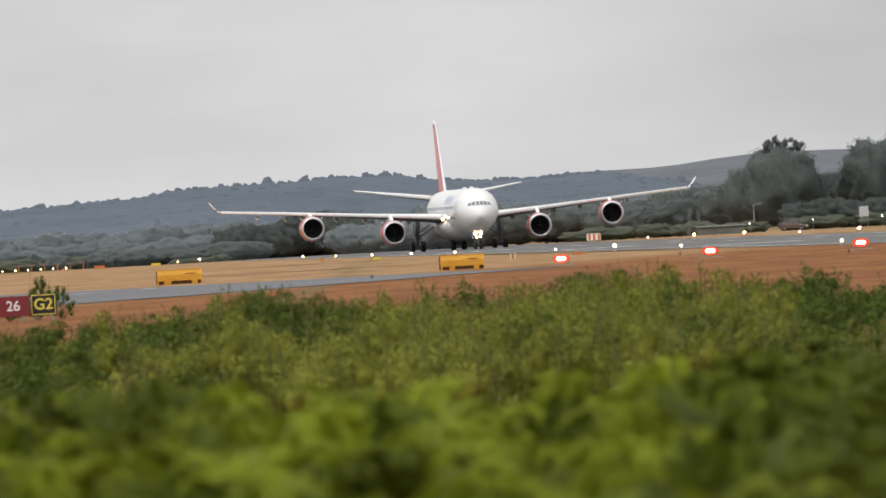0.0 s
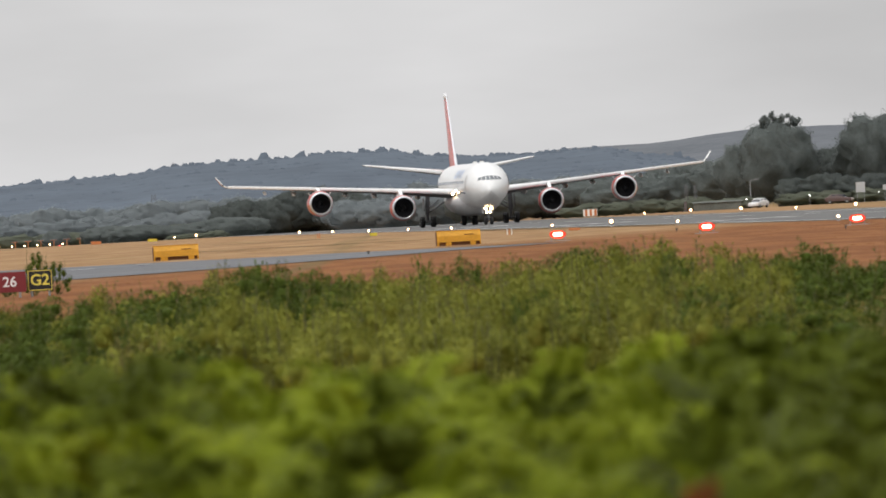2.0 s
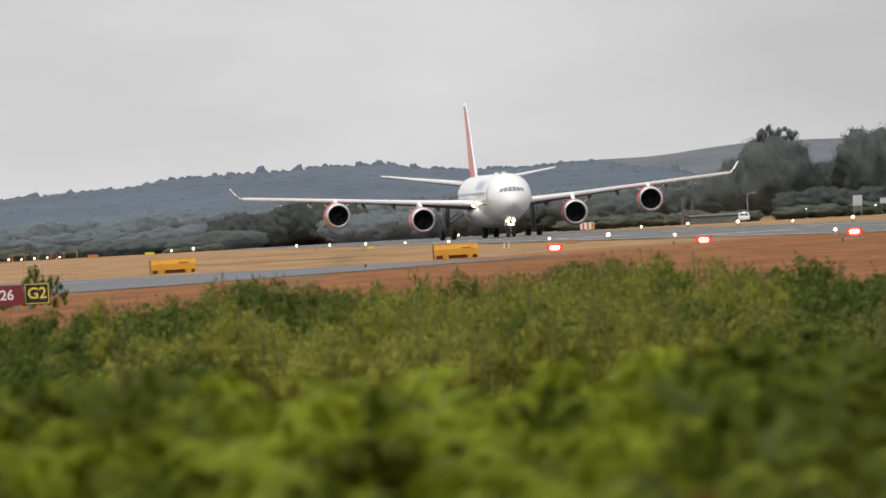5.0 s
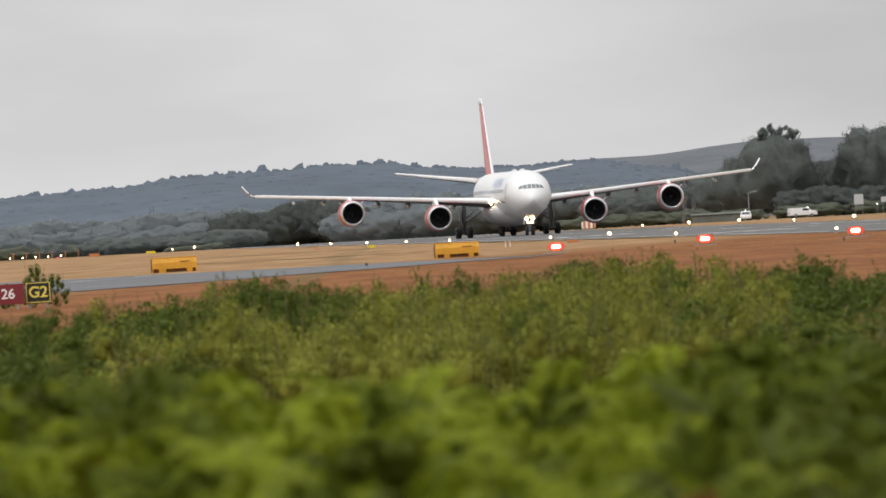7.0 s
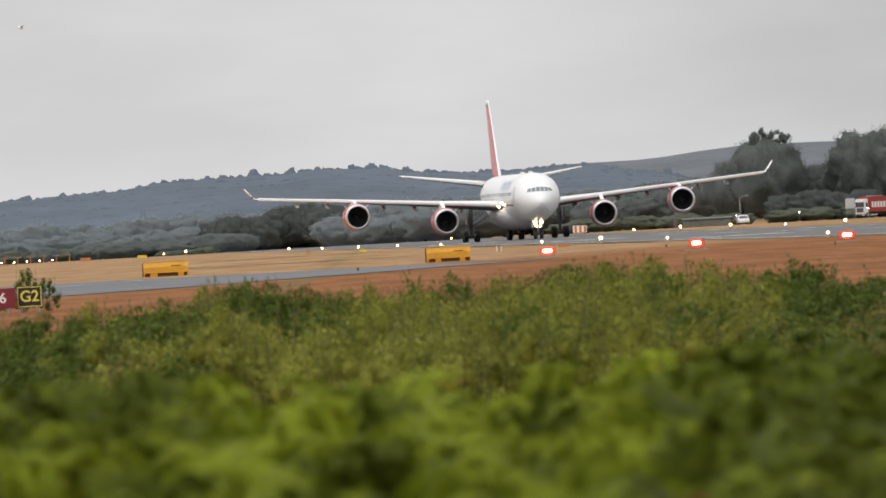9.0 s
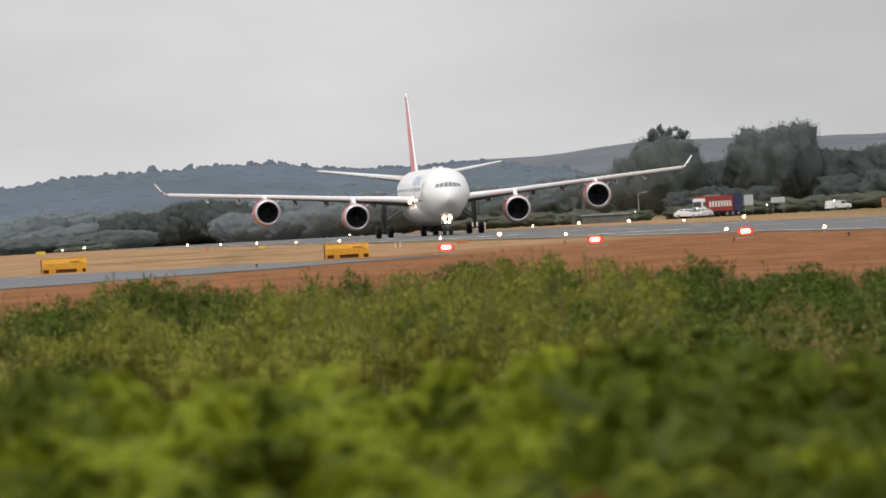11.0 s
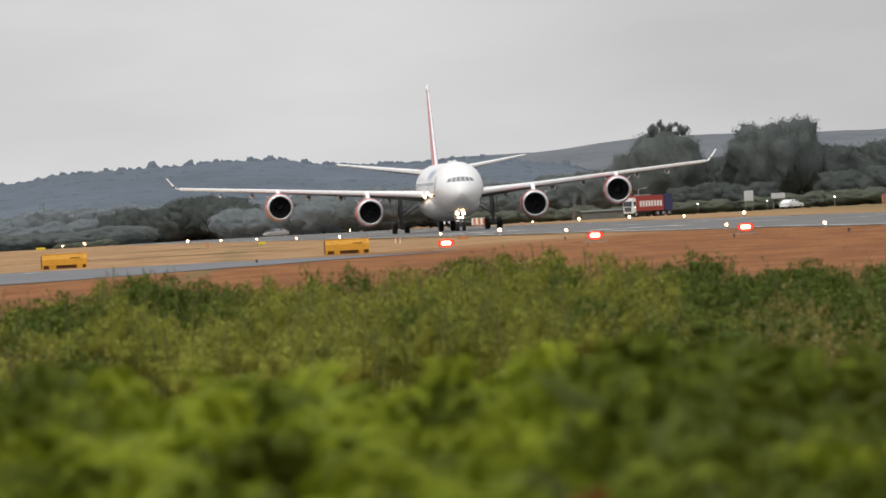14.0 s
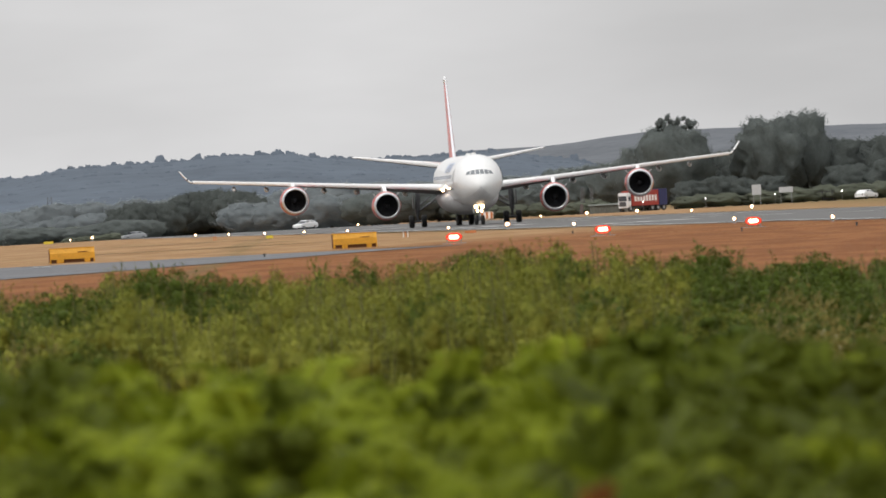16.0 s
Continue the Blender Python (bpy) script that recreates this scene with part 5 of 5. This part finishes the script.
# each vehicle: seconds and place across the road; the way it goes; its line
white_car, white_car_wheels = build_car("small white car driving on the perimeter road", CARWHITE)
white_van, white_van_wheels = build_car("white panel van driving on the perimeter road", CARWHITE, True)
estate_car, estate_wheels = build_car("white estate car driving on the perimeter road", CARWHITE)
red_car, red_wheels = build_car("faded red car driving on the perimeter road", CARRED)
silver_car, silver_wheels = build_car("pale silver car on the far perimeter road", GREYMETAL)
lorry, lorry_wheels = build_lorry()
DRIVES = [
    # thing, wheels, line away, heading (180: to the right), rows of seconds and metres across
    (estate_car, estate_wheels, 1790.0, 168, [(0.0, 47.6), (0.5, 51.2), (1.0, 52.5), (1.5, 51.6), (2.0, 49.8), (3.0, 47.9), (8.5, 47.9), (9.0, 48.6), (9.5, 50.0), (10.0, 51.2), (12.5, 63.2), (13.0, 66.0), (14.5, 74.6), (16.0, 82.2)]),
    (white_van, white_van_wheels, 1821.0, 238, [(0.0, 43.4), (4.3, 44.0), (5.2, 50.3), (5.8, 53.6), (6.3, 54.7), (6.6, 55.5), (7.1, 58.0), (8.5, 66.5), (10.2, 76.0), (16.0, 108.0)]),
    (red_car, red_wheels, 1795.0, 165, [(0.0, 54.5), (1.0, 58.3), (2.0, 62.1), (4.0, 69.5), (16.0, 116.0)]),
    (white_car, white_car_wheels, 1800.0, 50, [(0.0, 190.0), (9.0, 86.0), (10.0, 73.6), (12.5, 34.5), (13.0, 29.6), (14.0, 19.1), (15.0, 7.3), (16.0, -4.7)]),
    (silver_car, silver_wheels, 2000.0, 15, [(0.0, 110.0), (12.5, 10.5), (14.6, -17.2), (15.5, -27.4), (16.0, -34.8)]),
    (lorry, lorry_wheels, 1805.0, 40, [(0.0, 111.0), (8.5, 73.0), (9.0, 70.1), (9.5, 67.1), (10.0, 65.0), (12.5, 54.2), (13.5, 51.3), (14.5, 48.4), (15.2, 48.0), (16.0, 47.7)])]

# ---------------------------------------------------------------- a gull over the field


def build_gull():
    g = thing("gull", "pale grey and white gull flying over the field", "bird")
    body = bmesh.new()
    turned(body, [(-0.24, 0.006), (-0.20, 0.030), (-0.12, 0.058), (0.0, 0.066), (0.12, 0.045), (0.2, 0.018), (0.27, 0.012)], 12)
    hull = part("body", body, GULLWHITE, g, "white body", True)
    beak = bmesh.new()
    turned(beak, [(-0.29, 0.002), (-0.235, 0.012)], 8)
    part("beak", beak, LEMON, hull, "yellow beak")
    tail = bmesh.new()
    rings(tail, [[(-0.02, 0.22, 0.0), (0.02, 0.22, 0.0), (0.02, 0.22, 0.012), (-0.02, 0.22, 0.012)], [(-0.07, 0.36, 0.0), (0.07, 0.36, 0.0), (0.07, 0.36, 0.006), (-0.07, 0.36, 0.006)]])
    part("tail", tail, GULLWHITE, hull)
    wings = []
    for sd in (-1, 1):
        w = bmesh.new()
        rings(w, [section(le, te, z, sd * x, 0.08, 5) for x, le, te, z in ((0.03, -0.10, 0.10, 0.02), (0.28, -0.15, 0.06, 0.06), (0.48, -0.08, 0.08, 0.05), (0.66, 0.06, 0.13, 0.02))])
        wing = part("wing", w, GULLGREY, g, "pale grey wing", True)
        tip = bmesh.new()
        rings(tip, [section(le, te, z, sd * x, 0.09, 5) for x, le, te, z in ((0.60, 0.015, 0.12, 0.031), (0.665, 0.065, 0.132, 0.019))])
        part("wing_tip", tip, STRUT, wing, "dark wing tip")
        wings.append((wing, sd))
    return g, wings


GULLWHITE = material("white_plumage", (0.72, 0.72, 0.70), 0.8, vary=0.06, scale=8.0, fine=60.0)
GULLGREY = material("pale_grey_plumage", (0.68, 0.69, 0.71), 0.8, vary=0.08, scale=8.0, fine=60.0)
gull, gull_wings = build_gull()

# ---------------------------------------------------------------- scrub and bracken before the camera


def shrub_proto(seed, leaf, stems, leaves, spread, upright, size, seeds=False, name="shrub", label="leafy green shrub in the scrub before the airfield", group="shrubs before the airfield"):
    """A shrub one metre high: many thin stems from the root, set with small pointed leaves."""
    rnd = random.Random(seed)
    s = thing(name, label, "shrub", group=group)
    wood = bmesh.new()
    lv, lf, sv, sf = [], [], [], []
    for k in range(stems):
        a = rnd.uniform(0, 2 * math.pi)
        q = math.sqrt(rnd.random())
        out = spread * q
        tip = Vector((out * math.cos(a), out * math.sin(a), (1.0 - upright * q * q) * rnd.uniform(0.80, 1.02)))
        root = Vector((tip.x * 0.25, tip.y * 0.25, 0))
        bend = Vector((tip.x * 0.85, tip.y * 0.85, tip.z * 0.5))
        if k % 5 == 0 or stems < 20:
            rod(wood, root, bend, 0.012, 0.008, 4)
            rod(wood, bend, bend.lerp(tip, 0.55 if stems > 20 else 1.0), 0.008, 0.003, 4)
        for i in range(leaves):
            u = 0.18 + 0.82 * (i + rnd.random()) / leaves
            p = root * (1 - u) ** 2 + bend * (2 * u * (1 - u)) + tip * u * u
            side = Vector((rnd.gauss(0, 1), rnd.gauss(0, 1), rnd.gauss(0.35, 0.6))).normalized()
            p = p + side * rnd.uniform(0.0, 0.13) * (1.15 - 0.45 * u)
            ln = size * rnd.uniform(0.6, 1.25)
            tipp = p + side * ln + Vector((0, 0, ln * 0.25))
            w = side.cross(Vector((rnd.gauss(0, 0.6), rnd.gauss(0, 0.6), 1))).normalized() * ln * rnd.uniform(0.22, 0.34)
            m = p + side * ln * 0.5 + Vector((0, 0, ln * 0.22))
            n0 = len(lv)
            lv += [p, m + w, tipp, m - w]
            lf.append((n0, n0 + 1, n0 + 2, n0 + 3))
        if seeds and rnd.random() < 0.07:
            for i in range(5):
                p = tip + Vector((rnd.gauss(0, 0.012), rnd.gauss(0, 0.012), rnd.uniform(-0.06, 0.05)))
                d = Vector((rnd.gauss(0, 1), rnd.gauss(0, 1), 0.5)).normalized() * 0.018
                e = d.cross(Vector((0.3, 0.2, 1))).normalized() * 0.013
                n0 = len(sv)
                sv += [p - d, p + e, p + d, p - e]
                sf.append((n0, n0 + 1, n0 + 2, n0 + 3))
    part("stem", wood, STEM, s, "thin green-brown stems")
    tagged(part("foliage", mesh_of("foliage", lv, lf, leaf), leaf, s), kind="stuff")
    if sv:
        tagged(part("seed_fluff", mesh_of("seed_fluff", sv, sf, SEED), SEED, s, "pale dry seed heads"), kind="stuff")
    return s


def bush_proto(seed, leaf, clumps, leaves, size, sprigs, label):
    """A rounded bush one metre high: stems that end in clumps of small leaves, with a few sprigs above."""
    rnd = random.Random(seed)
    s = thing("bush", label, "bush", group="shrubs before the airfield")
    wood = bmesh.new()
    lv, lf, ln = [], [], []

    def leaf_at(p, d, long, nrm):
        w = d.cross(Vector((rnd.gauss(0, 0.7), rnd.gauss(0, 0.7), 1))).normalized() * long * rnd.uniform(0.24, 0.36)
        m = p + d * long * 0.5 + Vector((0, 0, long * 0.15))
        turn = (nrm + Vector((rnd.gauss(0, 0.35), rnd.gauss(0, 0.35), rnd.gauss(0, 0.35)))).normalized()
        faced(lv, lf, ln, turn, [p, m + w * 1.3, p + d * long - w * 0.5])
    for k in range(clumps):
        z = 1 - (k + 0.5) / clumps * 0.85
        a, q = rnd.uniform(0, 6.283), math.sqrt(max(0.02, 1 - (max(0, z - 0.25) / 0.8) ** 2)) * rnd.uniform(0.30, 0.62)
        c = Vector((q * math.cos(a), q * math.sin(a), z * rnd.uniform(0.82, 0.98)))
        r = rnd.uniform(0.09, 0.19)
        rod(wood, (c.x * 0.15, c.y * 0.15, 0), c, 0.007, 0.003, 4)
        way = Vector((c.x, c.y, 0)) * 0.5
        core(lv, lf, ln, c - Vector((0, 0, 0.03)), r * 0.5, 6, 3, way, -0.2)
        for i in range(leaves):
            d = Vector((rnd.gauss(0, 1), rnd.gauss(0, 1), rnd.gauss(0.25, 0.8))).normalized()
            leaf_at(c + Vector((d.x, d.y, d.z * 0.8)) * r * rnd.uniform(0.45, 1.05), (d + Vector((rnd.gauss(0, 0.5), rnd.gauss(0, 0.5), rnd.gauss(0, 0.4)))).normalized(), size * rnd.uniform(0.6, 1.2), d + way + Vector((0, 0, 0.1)))
    for k in range(sprigs):
        a, q = rnd.uniform(0, 6.283), rnd.uniform(0, 0.5)
        root, tip = Vector((q * math.cos(a), q * math.sin(a), 0.6)), Vector((q * 1.2 * math.cos(a), q * 1.2 * math.sin(a), rnd.uniform(0.95, 1.10)))
        rod(wood, root, tip, 0.006, 0.003, 4)
        for i in range(40):
            d = Vector((rnd.gauss(0, 1), rnd.gauss(0, 1), rnd.gauss(0.4, 0.5))).normalized()
            leaf_at(root.lerp(tip, (i + rnd.random()) / 40) + d * 0.02, d, size * rnd.uniform(0.6, 1.1), d + Vector((0, 0, 0.4)))
    tagged(part("stem", wood, STEM, s, "thin green-brown stems"), kind="stuff")
    tagged(part("foliage", foliage_mesh("foliage", lv, lf, ln, leaf), leaf, s), kind="stuff")
    return s


def fern_proto(seed, leaf, fronds, name="bracken", label="bright green bracken plant with arching fronds", group="bracken round the camera"):
    """A bracken plant about a metre high: stalks and arching fronds of paired leaflets."""
    rnd = random.Random(seed)
    s = thing(name, label, "fern", group=group)
    stalks = bmesh.new()
    lv, lf = [], []
    for k in range(fronds):
        a = 2 * math.pi * (k + rnd.uniform(-0.3, 0.3)) / fronds
        out = Vector((math.cos(a), math.sin(a), 0))
        hgt, reach = rnd.uniform(0.62, 1.05), rnd.uniform(0.15, 0.5)
        pts = []
        for i in range(11):
            u = i / 10
            pts.append(out * reach * u ** 1.7 + Vector((0, 0, hgt * (1 - (1 - u) ** 1.9) - 0.16 * u ** 4)))
        for i in (0, 5):
            rod(stalks, pts[i], pts[i + 5], 0.008 - 0.0007 * i, 0.005 - 0.0006 * i, 3)
        for i in range(19):
            u = 0.36 + 0.64 * (i + 0.5) / 19
            j = min(9, int(u * 10))
            p = pts[j].lerp(pts[j + 1], u * 10 - j)
            along = (pts[j + 1] - pts[j]).normalized()
            ln = 0.17 * (1 - ((u - 0.38) / 0.66)) ** 0.8 + 0.03
            for sg in (-1, 1):
                side = along.cross(Vector((0, 0, 1)) if abs(along.z) < 0.95 else out.cross(Vector((0, 0, 1)))).normalized() * sg
                d = (side + along * 0.35 + Vector((rnd.gauss(0, 0.12), rnd.gauss(0, 0.12), rnd.uniform(-0.3, 0.05)))).normalized()
                w = along * ln * 0.19
                n0 = len(lv)
                mid_ = p + d * ln * 0.45
                lv += [p, mid_ + w, p + d * ln + Vector((0, 0, -0.05 * ln)), mid_ - w]
                lf.append((n0, n0 + 1, n0 + 2, n0 + 3))
    tagged(part("stalk", stalks, leaf, s), kind="stuff")
    tagged(part("foliage", mesh_of("foliage", lv, lf, leaf), leaf, s), kind="stuff")
    return s


def scatter(proto_list, spots):
    """Plant each spot (kind, x, y, height, width, lean) with a copy of its plant."""
    rnd = random.Random(21)
    started = set()
    for kind, x, y, h, w in spots:
        p = proto_list[kind]
        m = Matrix.LocRotScale((x, y, ground_z(x, y) - 0.02), Euler((rnd.uniform(-0.08, 0.08), rnd.uniform(-0.08, 0.08), rnd.uniform(0, 6.28))), (w, w, h))
        if kind not in started:
            started.add(kind)
            p.matrix_basis = m
        else:
            copy_thing(p, Matrix.Identity(4)).matrix_basis = m


def build_scrub():
    rnd = random.Random(33)
    dark_label = "dense dark green bramble bush in the scrub"
    protos = {
        "a": bush_proto(61, SHRUBLEAF, 26, 250, 0.032, 8, "rounded yellow-green bush in the scrub"),
        "c": bush_proto(62, SHRUBDARK, 28, 230, 0.033, 5, dark_label),
        "e": shrub_proto(45, DRYLEAF, 52, 48, 0.55, 0.35, 0.046, True, label="tall tan-green drying weeds in the scrub"),
        "b": shrub_proto(42, SHRUBLEAF, 56, 56, 0.55, 0.35, 0.044),
        "tall": shrub_proto(44, SHRUBDARK, 11, 34, 0.26, 0.10, 0.070, label="slender upright green sapling above the scrub")}
    spots = []

    # height of the back row by bearing, in thousandths of a radian
    heights = ((-46, 1.60), (-36, 1.64), (-32, 1.64), (-26, 1.78), (-22, 1.86), (-17.3, 2.0), (-13, 1.90), (-9, 1.82), (-2.6, 1.82), (3.2, 1.82), (8.6, 1.92), (15, 2.02), (20, 1.93), (25, 1.86), (29.6, 1.80), (32.5, 1.56), (38, 1.58), (56, 1.62))

    def crest(b):
        return profile(heights, b) + 0.08 * noise.noise(Vector((b * 0.35, 0.5, 0)))
    for row, (dist, n, tall) in enumerate(((177, 38, 0.99), (167, 33, 0.98), (157, 28, 0.95), (147, 27, 0.92), (138, 26, 0.895), (129, 25, 0.87), (120, 24, 0.85))):
        for i in range(n):
            b = -44 + 98 * (i + rnd.uniform(-0.45, 0.45)) / (n - 1)
            d = dist + rnd.uniform(-4, 4)
            h = crest(b) * tall * rnd.uniform(0.90, 1.03)
            patch = noise.noise(Vector((b * 0.11, d * 0.035, 3.0)))
            pick = rnd.random()
            kind = "c" if patch > 0.22 or b > 29 and row < 5 else ("a" if pick < 0.90 else "b")
            if b < -20 and pick < 0.6 or b > 20 and pick < 0.35:
                kind = "c"
            if pick > (0.90 if b > 6 else 0.96) or b > 38 and row > 3 and pick > 0.5:
                kind = "e"
            spots.append((kind, b * d / 1000, d, h, rnd.uniform(1.05, 1.55) * (1.2 if b > 30 else 1.0)))
    for b, d, h in ((-16.5, 172, 2.08), (-2.2, 172, 2.04)):
        spots.append(("tall", b * d / 1000, d, h, rnd.uniform(0.8, 1.2)))
    # a bush right behind the two signs
    spots += [("c", -16.45, 466, 1.72, 0.95), ("c", -15.45, 467, 1.30, 0.9), ("c", -17.6, 467, 1.0, 0.9)]
    scatter(protos, spots)


def build_bracken():
    rnd = random.Random(77)
    protos = {"g": fern_proto(51, FERNLEAF, 13), "h": fern_proto(52, FERNLEAF, 12), "d": fern_proto(53, FERNDARK, 14, label="deep green bracken plant with shade put into its colour"),
              "dead": fern_proto(54, FERNDEAD, 5, label="rust-brown dead bracken frond among green ones")}
    tops = ((-46, 1.08), (-33, 1.10), (-24, 1.12), (-15, 1.12), (-7, 1.14), (-2, 1.06), (3.7, 0.95), (8, 1.07), (15.4, 1.10), (24, 1.15), (30, 1.08), (38, 1.03), (58, 1.03))
    spots = []
    for row in range(14):
        d0 = 26 + 1.5 * row
        n = int(20 + 1.3 * row)
        for i in range(n):
            b = -46 + 104 * (i + rnd.uniform(-0.5, 0.5)) / (n - 1)
            d = d0 + rnd.uniform(-0.9, 0.9)
            hump = noise.noise(Vector((b * 0.12, d * 0.25, 1.0)))
            h = profile(tops, b) - 0.007 * (45 - d) + 0.07 * hump + rnd.uniform(-0.12, 0.02)
            h -= 0.16 * math.exp(-((b - 8.5) / 2.2) ** 2 - ((d - 34.5) / 1.5) ** 2)
            patch = noise.noise(Vector((b * 0.14 + 7, d * 0.16, 6.0)))
            # dark-coloured plants stand in for shade in gaps and dim patches
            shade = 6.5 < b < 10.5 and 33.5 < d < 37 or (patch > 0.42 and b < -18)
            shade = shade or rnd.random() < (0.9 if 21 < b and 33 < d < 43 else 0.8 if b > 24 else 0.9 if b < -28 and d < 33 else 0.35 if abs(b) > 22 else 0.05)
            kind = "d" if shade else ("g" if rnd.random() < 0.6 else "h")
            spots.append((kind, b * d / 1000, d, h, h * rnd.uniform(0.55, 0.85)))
    for b, d, h in ((19.2, 24.6, 1.20), (20.3, 24.7, 1.25)):
        spots.append(("dead", b * d / 1000, d, h, 0.32))
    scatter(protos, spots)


def build_tufts():
    """Coarse dry grass tufts that roughen the heath and the field edges."""
    rnd = random.Random(91)
    for name, mat, n, y0, y1, label in (("heath_tufts", HEATH, 2600, 300, 760, "coarse reddish dry grass and heather tufts"), ("straw_tufts", STRAW, 2600, 740, 1050, "coarse straw-coloured dry grass tufts")):
        lv, lf = [], []
        for k in range(n):
            y = rnd.uniform(y0, y1)
            x = y * rnd.uniform(-0.046, 0.056)
            if 724 - 5.3 * (8 - x) - 3 < y < 756 and x < 9 and y > 545:
                continue
            if noise.noise(Vector((x * 0.15, y * 0.03, 8.0))) < -0.1:
                continue
            z = ground_z(x, y)
            h = rnd.uniform(0.01, 0.045)
            for q in range(4):
                dx, dy = rnd.gauss(0, 0.12), rnd.gauss(0, 0.1)
                w = rnd.uniform(0.015, 0.05)
                n0 = len(lv)
                lv += [(x + dx - w, y + dy, z - 0.01), (x + dx + w, y + dy, z - 0.01), (x + dx * 1.9, y + dy * 1.6, z + h * rnd.uniform(0.6, 1.1))]
                lf.append((n0, n0 + 1, n0 + 2))
        tagged(new(name, foliage_mesh(name, lv, lf, [Vector((0, -0.25, 1))] * len(lv), mat)), label, "grass", kind="stuff")


HEATH = material("reddish_dry_grass", (0.235, 0.100, 0.038), 0.9, vary=0.2, scale=0.3, fine=3.0, per=0.2, leaf=0.4)
STRAW = material("straw_dry_grass", (0.38, 0.25, 0.11), 0.9, vary=0.2, scale=0.3, fine=3.0, per=0.2, leaf=0.4)
build_tufts()
build_scrub()
build_bracken()

# ---------------------------------------------------------------- what moves
# seconds, across, away: the nose of the airliner along the runway
ROLL = [(0.0, 5.03, 1462.0), (1.5, 6.2, 1443.0), (3.5, 8.05, 1419.0), (7.0, 11.5, 1370.0), (9.0, 13.3, 1344.0), (12.5, 14.67, 1306.5), (14.5, 15.38, 1287.0), (16.0, 16.12, 1267.0)]

# seconds, across, away, height: the gull
GLIDE = [(0.0, 20.0, 1010.0, 46.0), (7.0, -21.5, 1002.0, 25.8), (8.0, -28.2, 1000.0, 22.6), (8.5, -30.8, 999.0, 21.5), (9.0, -34.1, 998.0, 21.3), (10.2, -43.0, 996.0, 21.0), (16.0, -88.0, 985.0, 20.0)]

# seconds, degrees: the way its nose points
YAW = [(0.0, 4.3), (3.5, 3.97), (7.0, 4.3), (9.0, 4.3), (10.2, 3.6), (12.5, 2.33), (14.5, 2.1), (16.0, 2.15)]

# seconds, degrees: the estate car turns in, waits and drives off again
ESTATE_TURN = [(0.0, 178), (0.5, 140), (1.0, 86), (1.5, 50), (2.0, 64), (3.0, 86), (8.5, 88), (9.3, 98), (10.2, 120), (11.2, 160), (12.3, 220), (16.0, 236)]
VAN_TURN = [(0.0, 180), (4.8, 176), (5.6, 135), (6.3, 140), (7.2, 205), (8.5, 222), (16.0, 222)]

# seconds, away: both come out from behind the hedge on to the perimeter road
ESTATE_AWAY = [(0.0, 1839.0), (0.5, 1835.5), (1.0, 1826.0), (1.5, 1814.0), (2.0, 1804.0), (3.0, 1793.0), (4.5, 1790.0), (16.0, 1790.0)]
VAN_AWAY = [(0.0, 1840.0), (4.8, 1840.0), (5.6, 1836.0), (6.3, 1825.0), (7.0, 1821.0), (16.0, 1821.0)]


def between(rows, t, k):
    """A smooth value of column k at time t."""
    ts = [r[0] for r in rows]
    vs = [r[k] for r in rows]
    if t <= ts[0]:
        return vs[0]
    if t >= ts[-1]:
        return vs[-1]
    i = max(j for j in range(len(ts) - 1) if ts[j] <= t)

    def slope(j):
        a, b = max(0, j - 1), min(len(ts) - 1, j + 1)
        return (vs[b] - vs[a]) / (ts[b] - ts[a])
    h = ts[i + 1] - ts[i]
    u = (t - ts[i]) / h
    return (2 * u ** 3 - 3 * u * u + 1) * vs[i] + (u ** 3 - 2 * u * u + u) * h * slope(i) + (3 * u * u - 2 * u ** 3) * vs[i + 1] + (u ** 3 - u * u) * h * slope(i + 1)


def motions():
    rows = []
    for i in range(33):
        t = 0.5 * i
        x, y = between(ROLL, t, 1), between(ROLL, t, 2)
        rows.append((t, pose(x, y, 0.085, 0, 0, between(YAW, t, 1))))
    walk(airliner, rows)
    y0 = between(ROLL, 0.0, 2)
    for wheel, x, y, r in WHEEL_TURNERS:
        spin = []
        n = 241 if r > 0.6 else 481
        for i in range(n):
            t = 16.0 * i / (n - 1)
            spin.append((t, pose(x, y, r) @ Matrix.Rotation((y0 - between(ROLL, t, 2)) / r, 4, "X")))
        walk(wheel, spin)
    walk(gull, [(0.5 * i, pose(between(GLIDE, 0.5 * i, 1), between(GLIDE, 0.5 * i, 2), between(GLIDE, 0.5 * i, 3), 0, 0, -68)) for i in range(33)])
    for wing, sd in gull_wings:
        walk(wing, [(0.1 * i, pose(0, 0, 0, 0, -sd * (6 + 24 * math.sin(1.35 * i)), 0)) for i in range(161)])
    for vehicle, wheels, line, heading, stops in DRIVES:
        rows, spins = [], [[] for _ in wheels]
        x0 = stops[0][1]
        for i in range(65):
            t = 0.25 * i
            x, y, turn = between(stops, t, 1), line, heading
            if vehicle is estate_car:
                y, turn = between(ESTATE_AWAY, t, 1), between(ESTATE_TURN, t, 1)
            elif vehicle is white_van:
                y, turn = between(VAN_AWAY, t, 1), between(VAN_TURN, t, 1)
            rows.append((t, pose(x, y, ground_z(x, y), 0, 0, turn)))
        walk(vehicle, rows)
        for wheel, wx, wy, r in wheels:
            way, last, spin = 0.0, x0, []
            for i in range(481):
                t = i / 30
                x = between(stops, t, 1)
                way -= abs(x - last)
                last = x
                spin.append((t, pose(wx, wy, r) @ Matrix.Rotation(way / r, 4, "Y") @ pose(0, 0, 0, 0, 0, 90)))
            walk(wheel, spin)


motions()
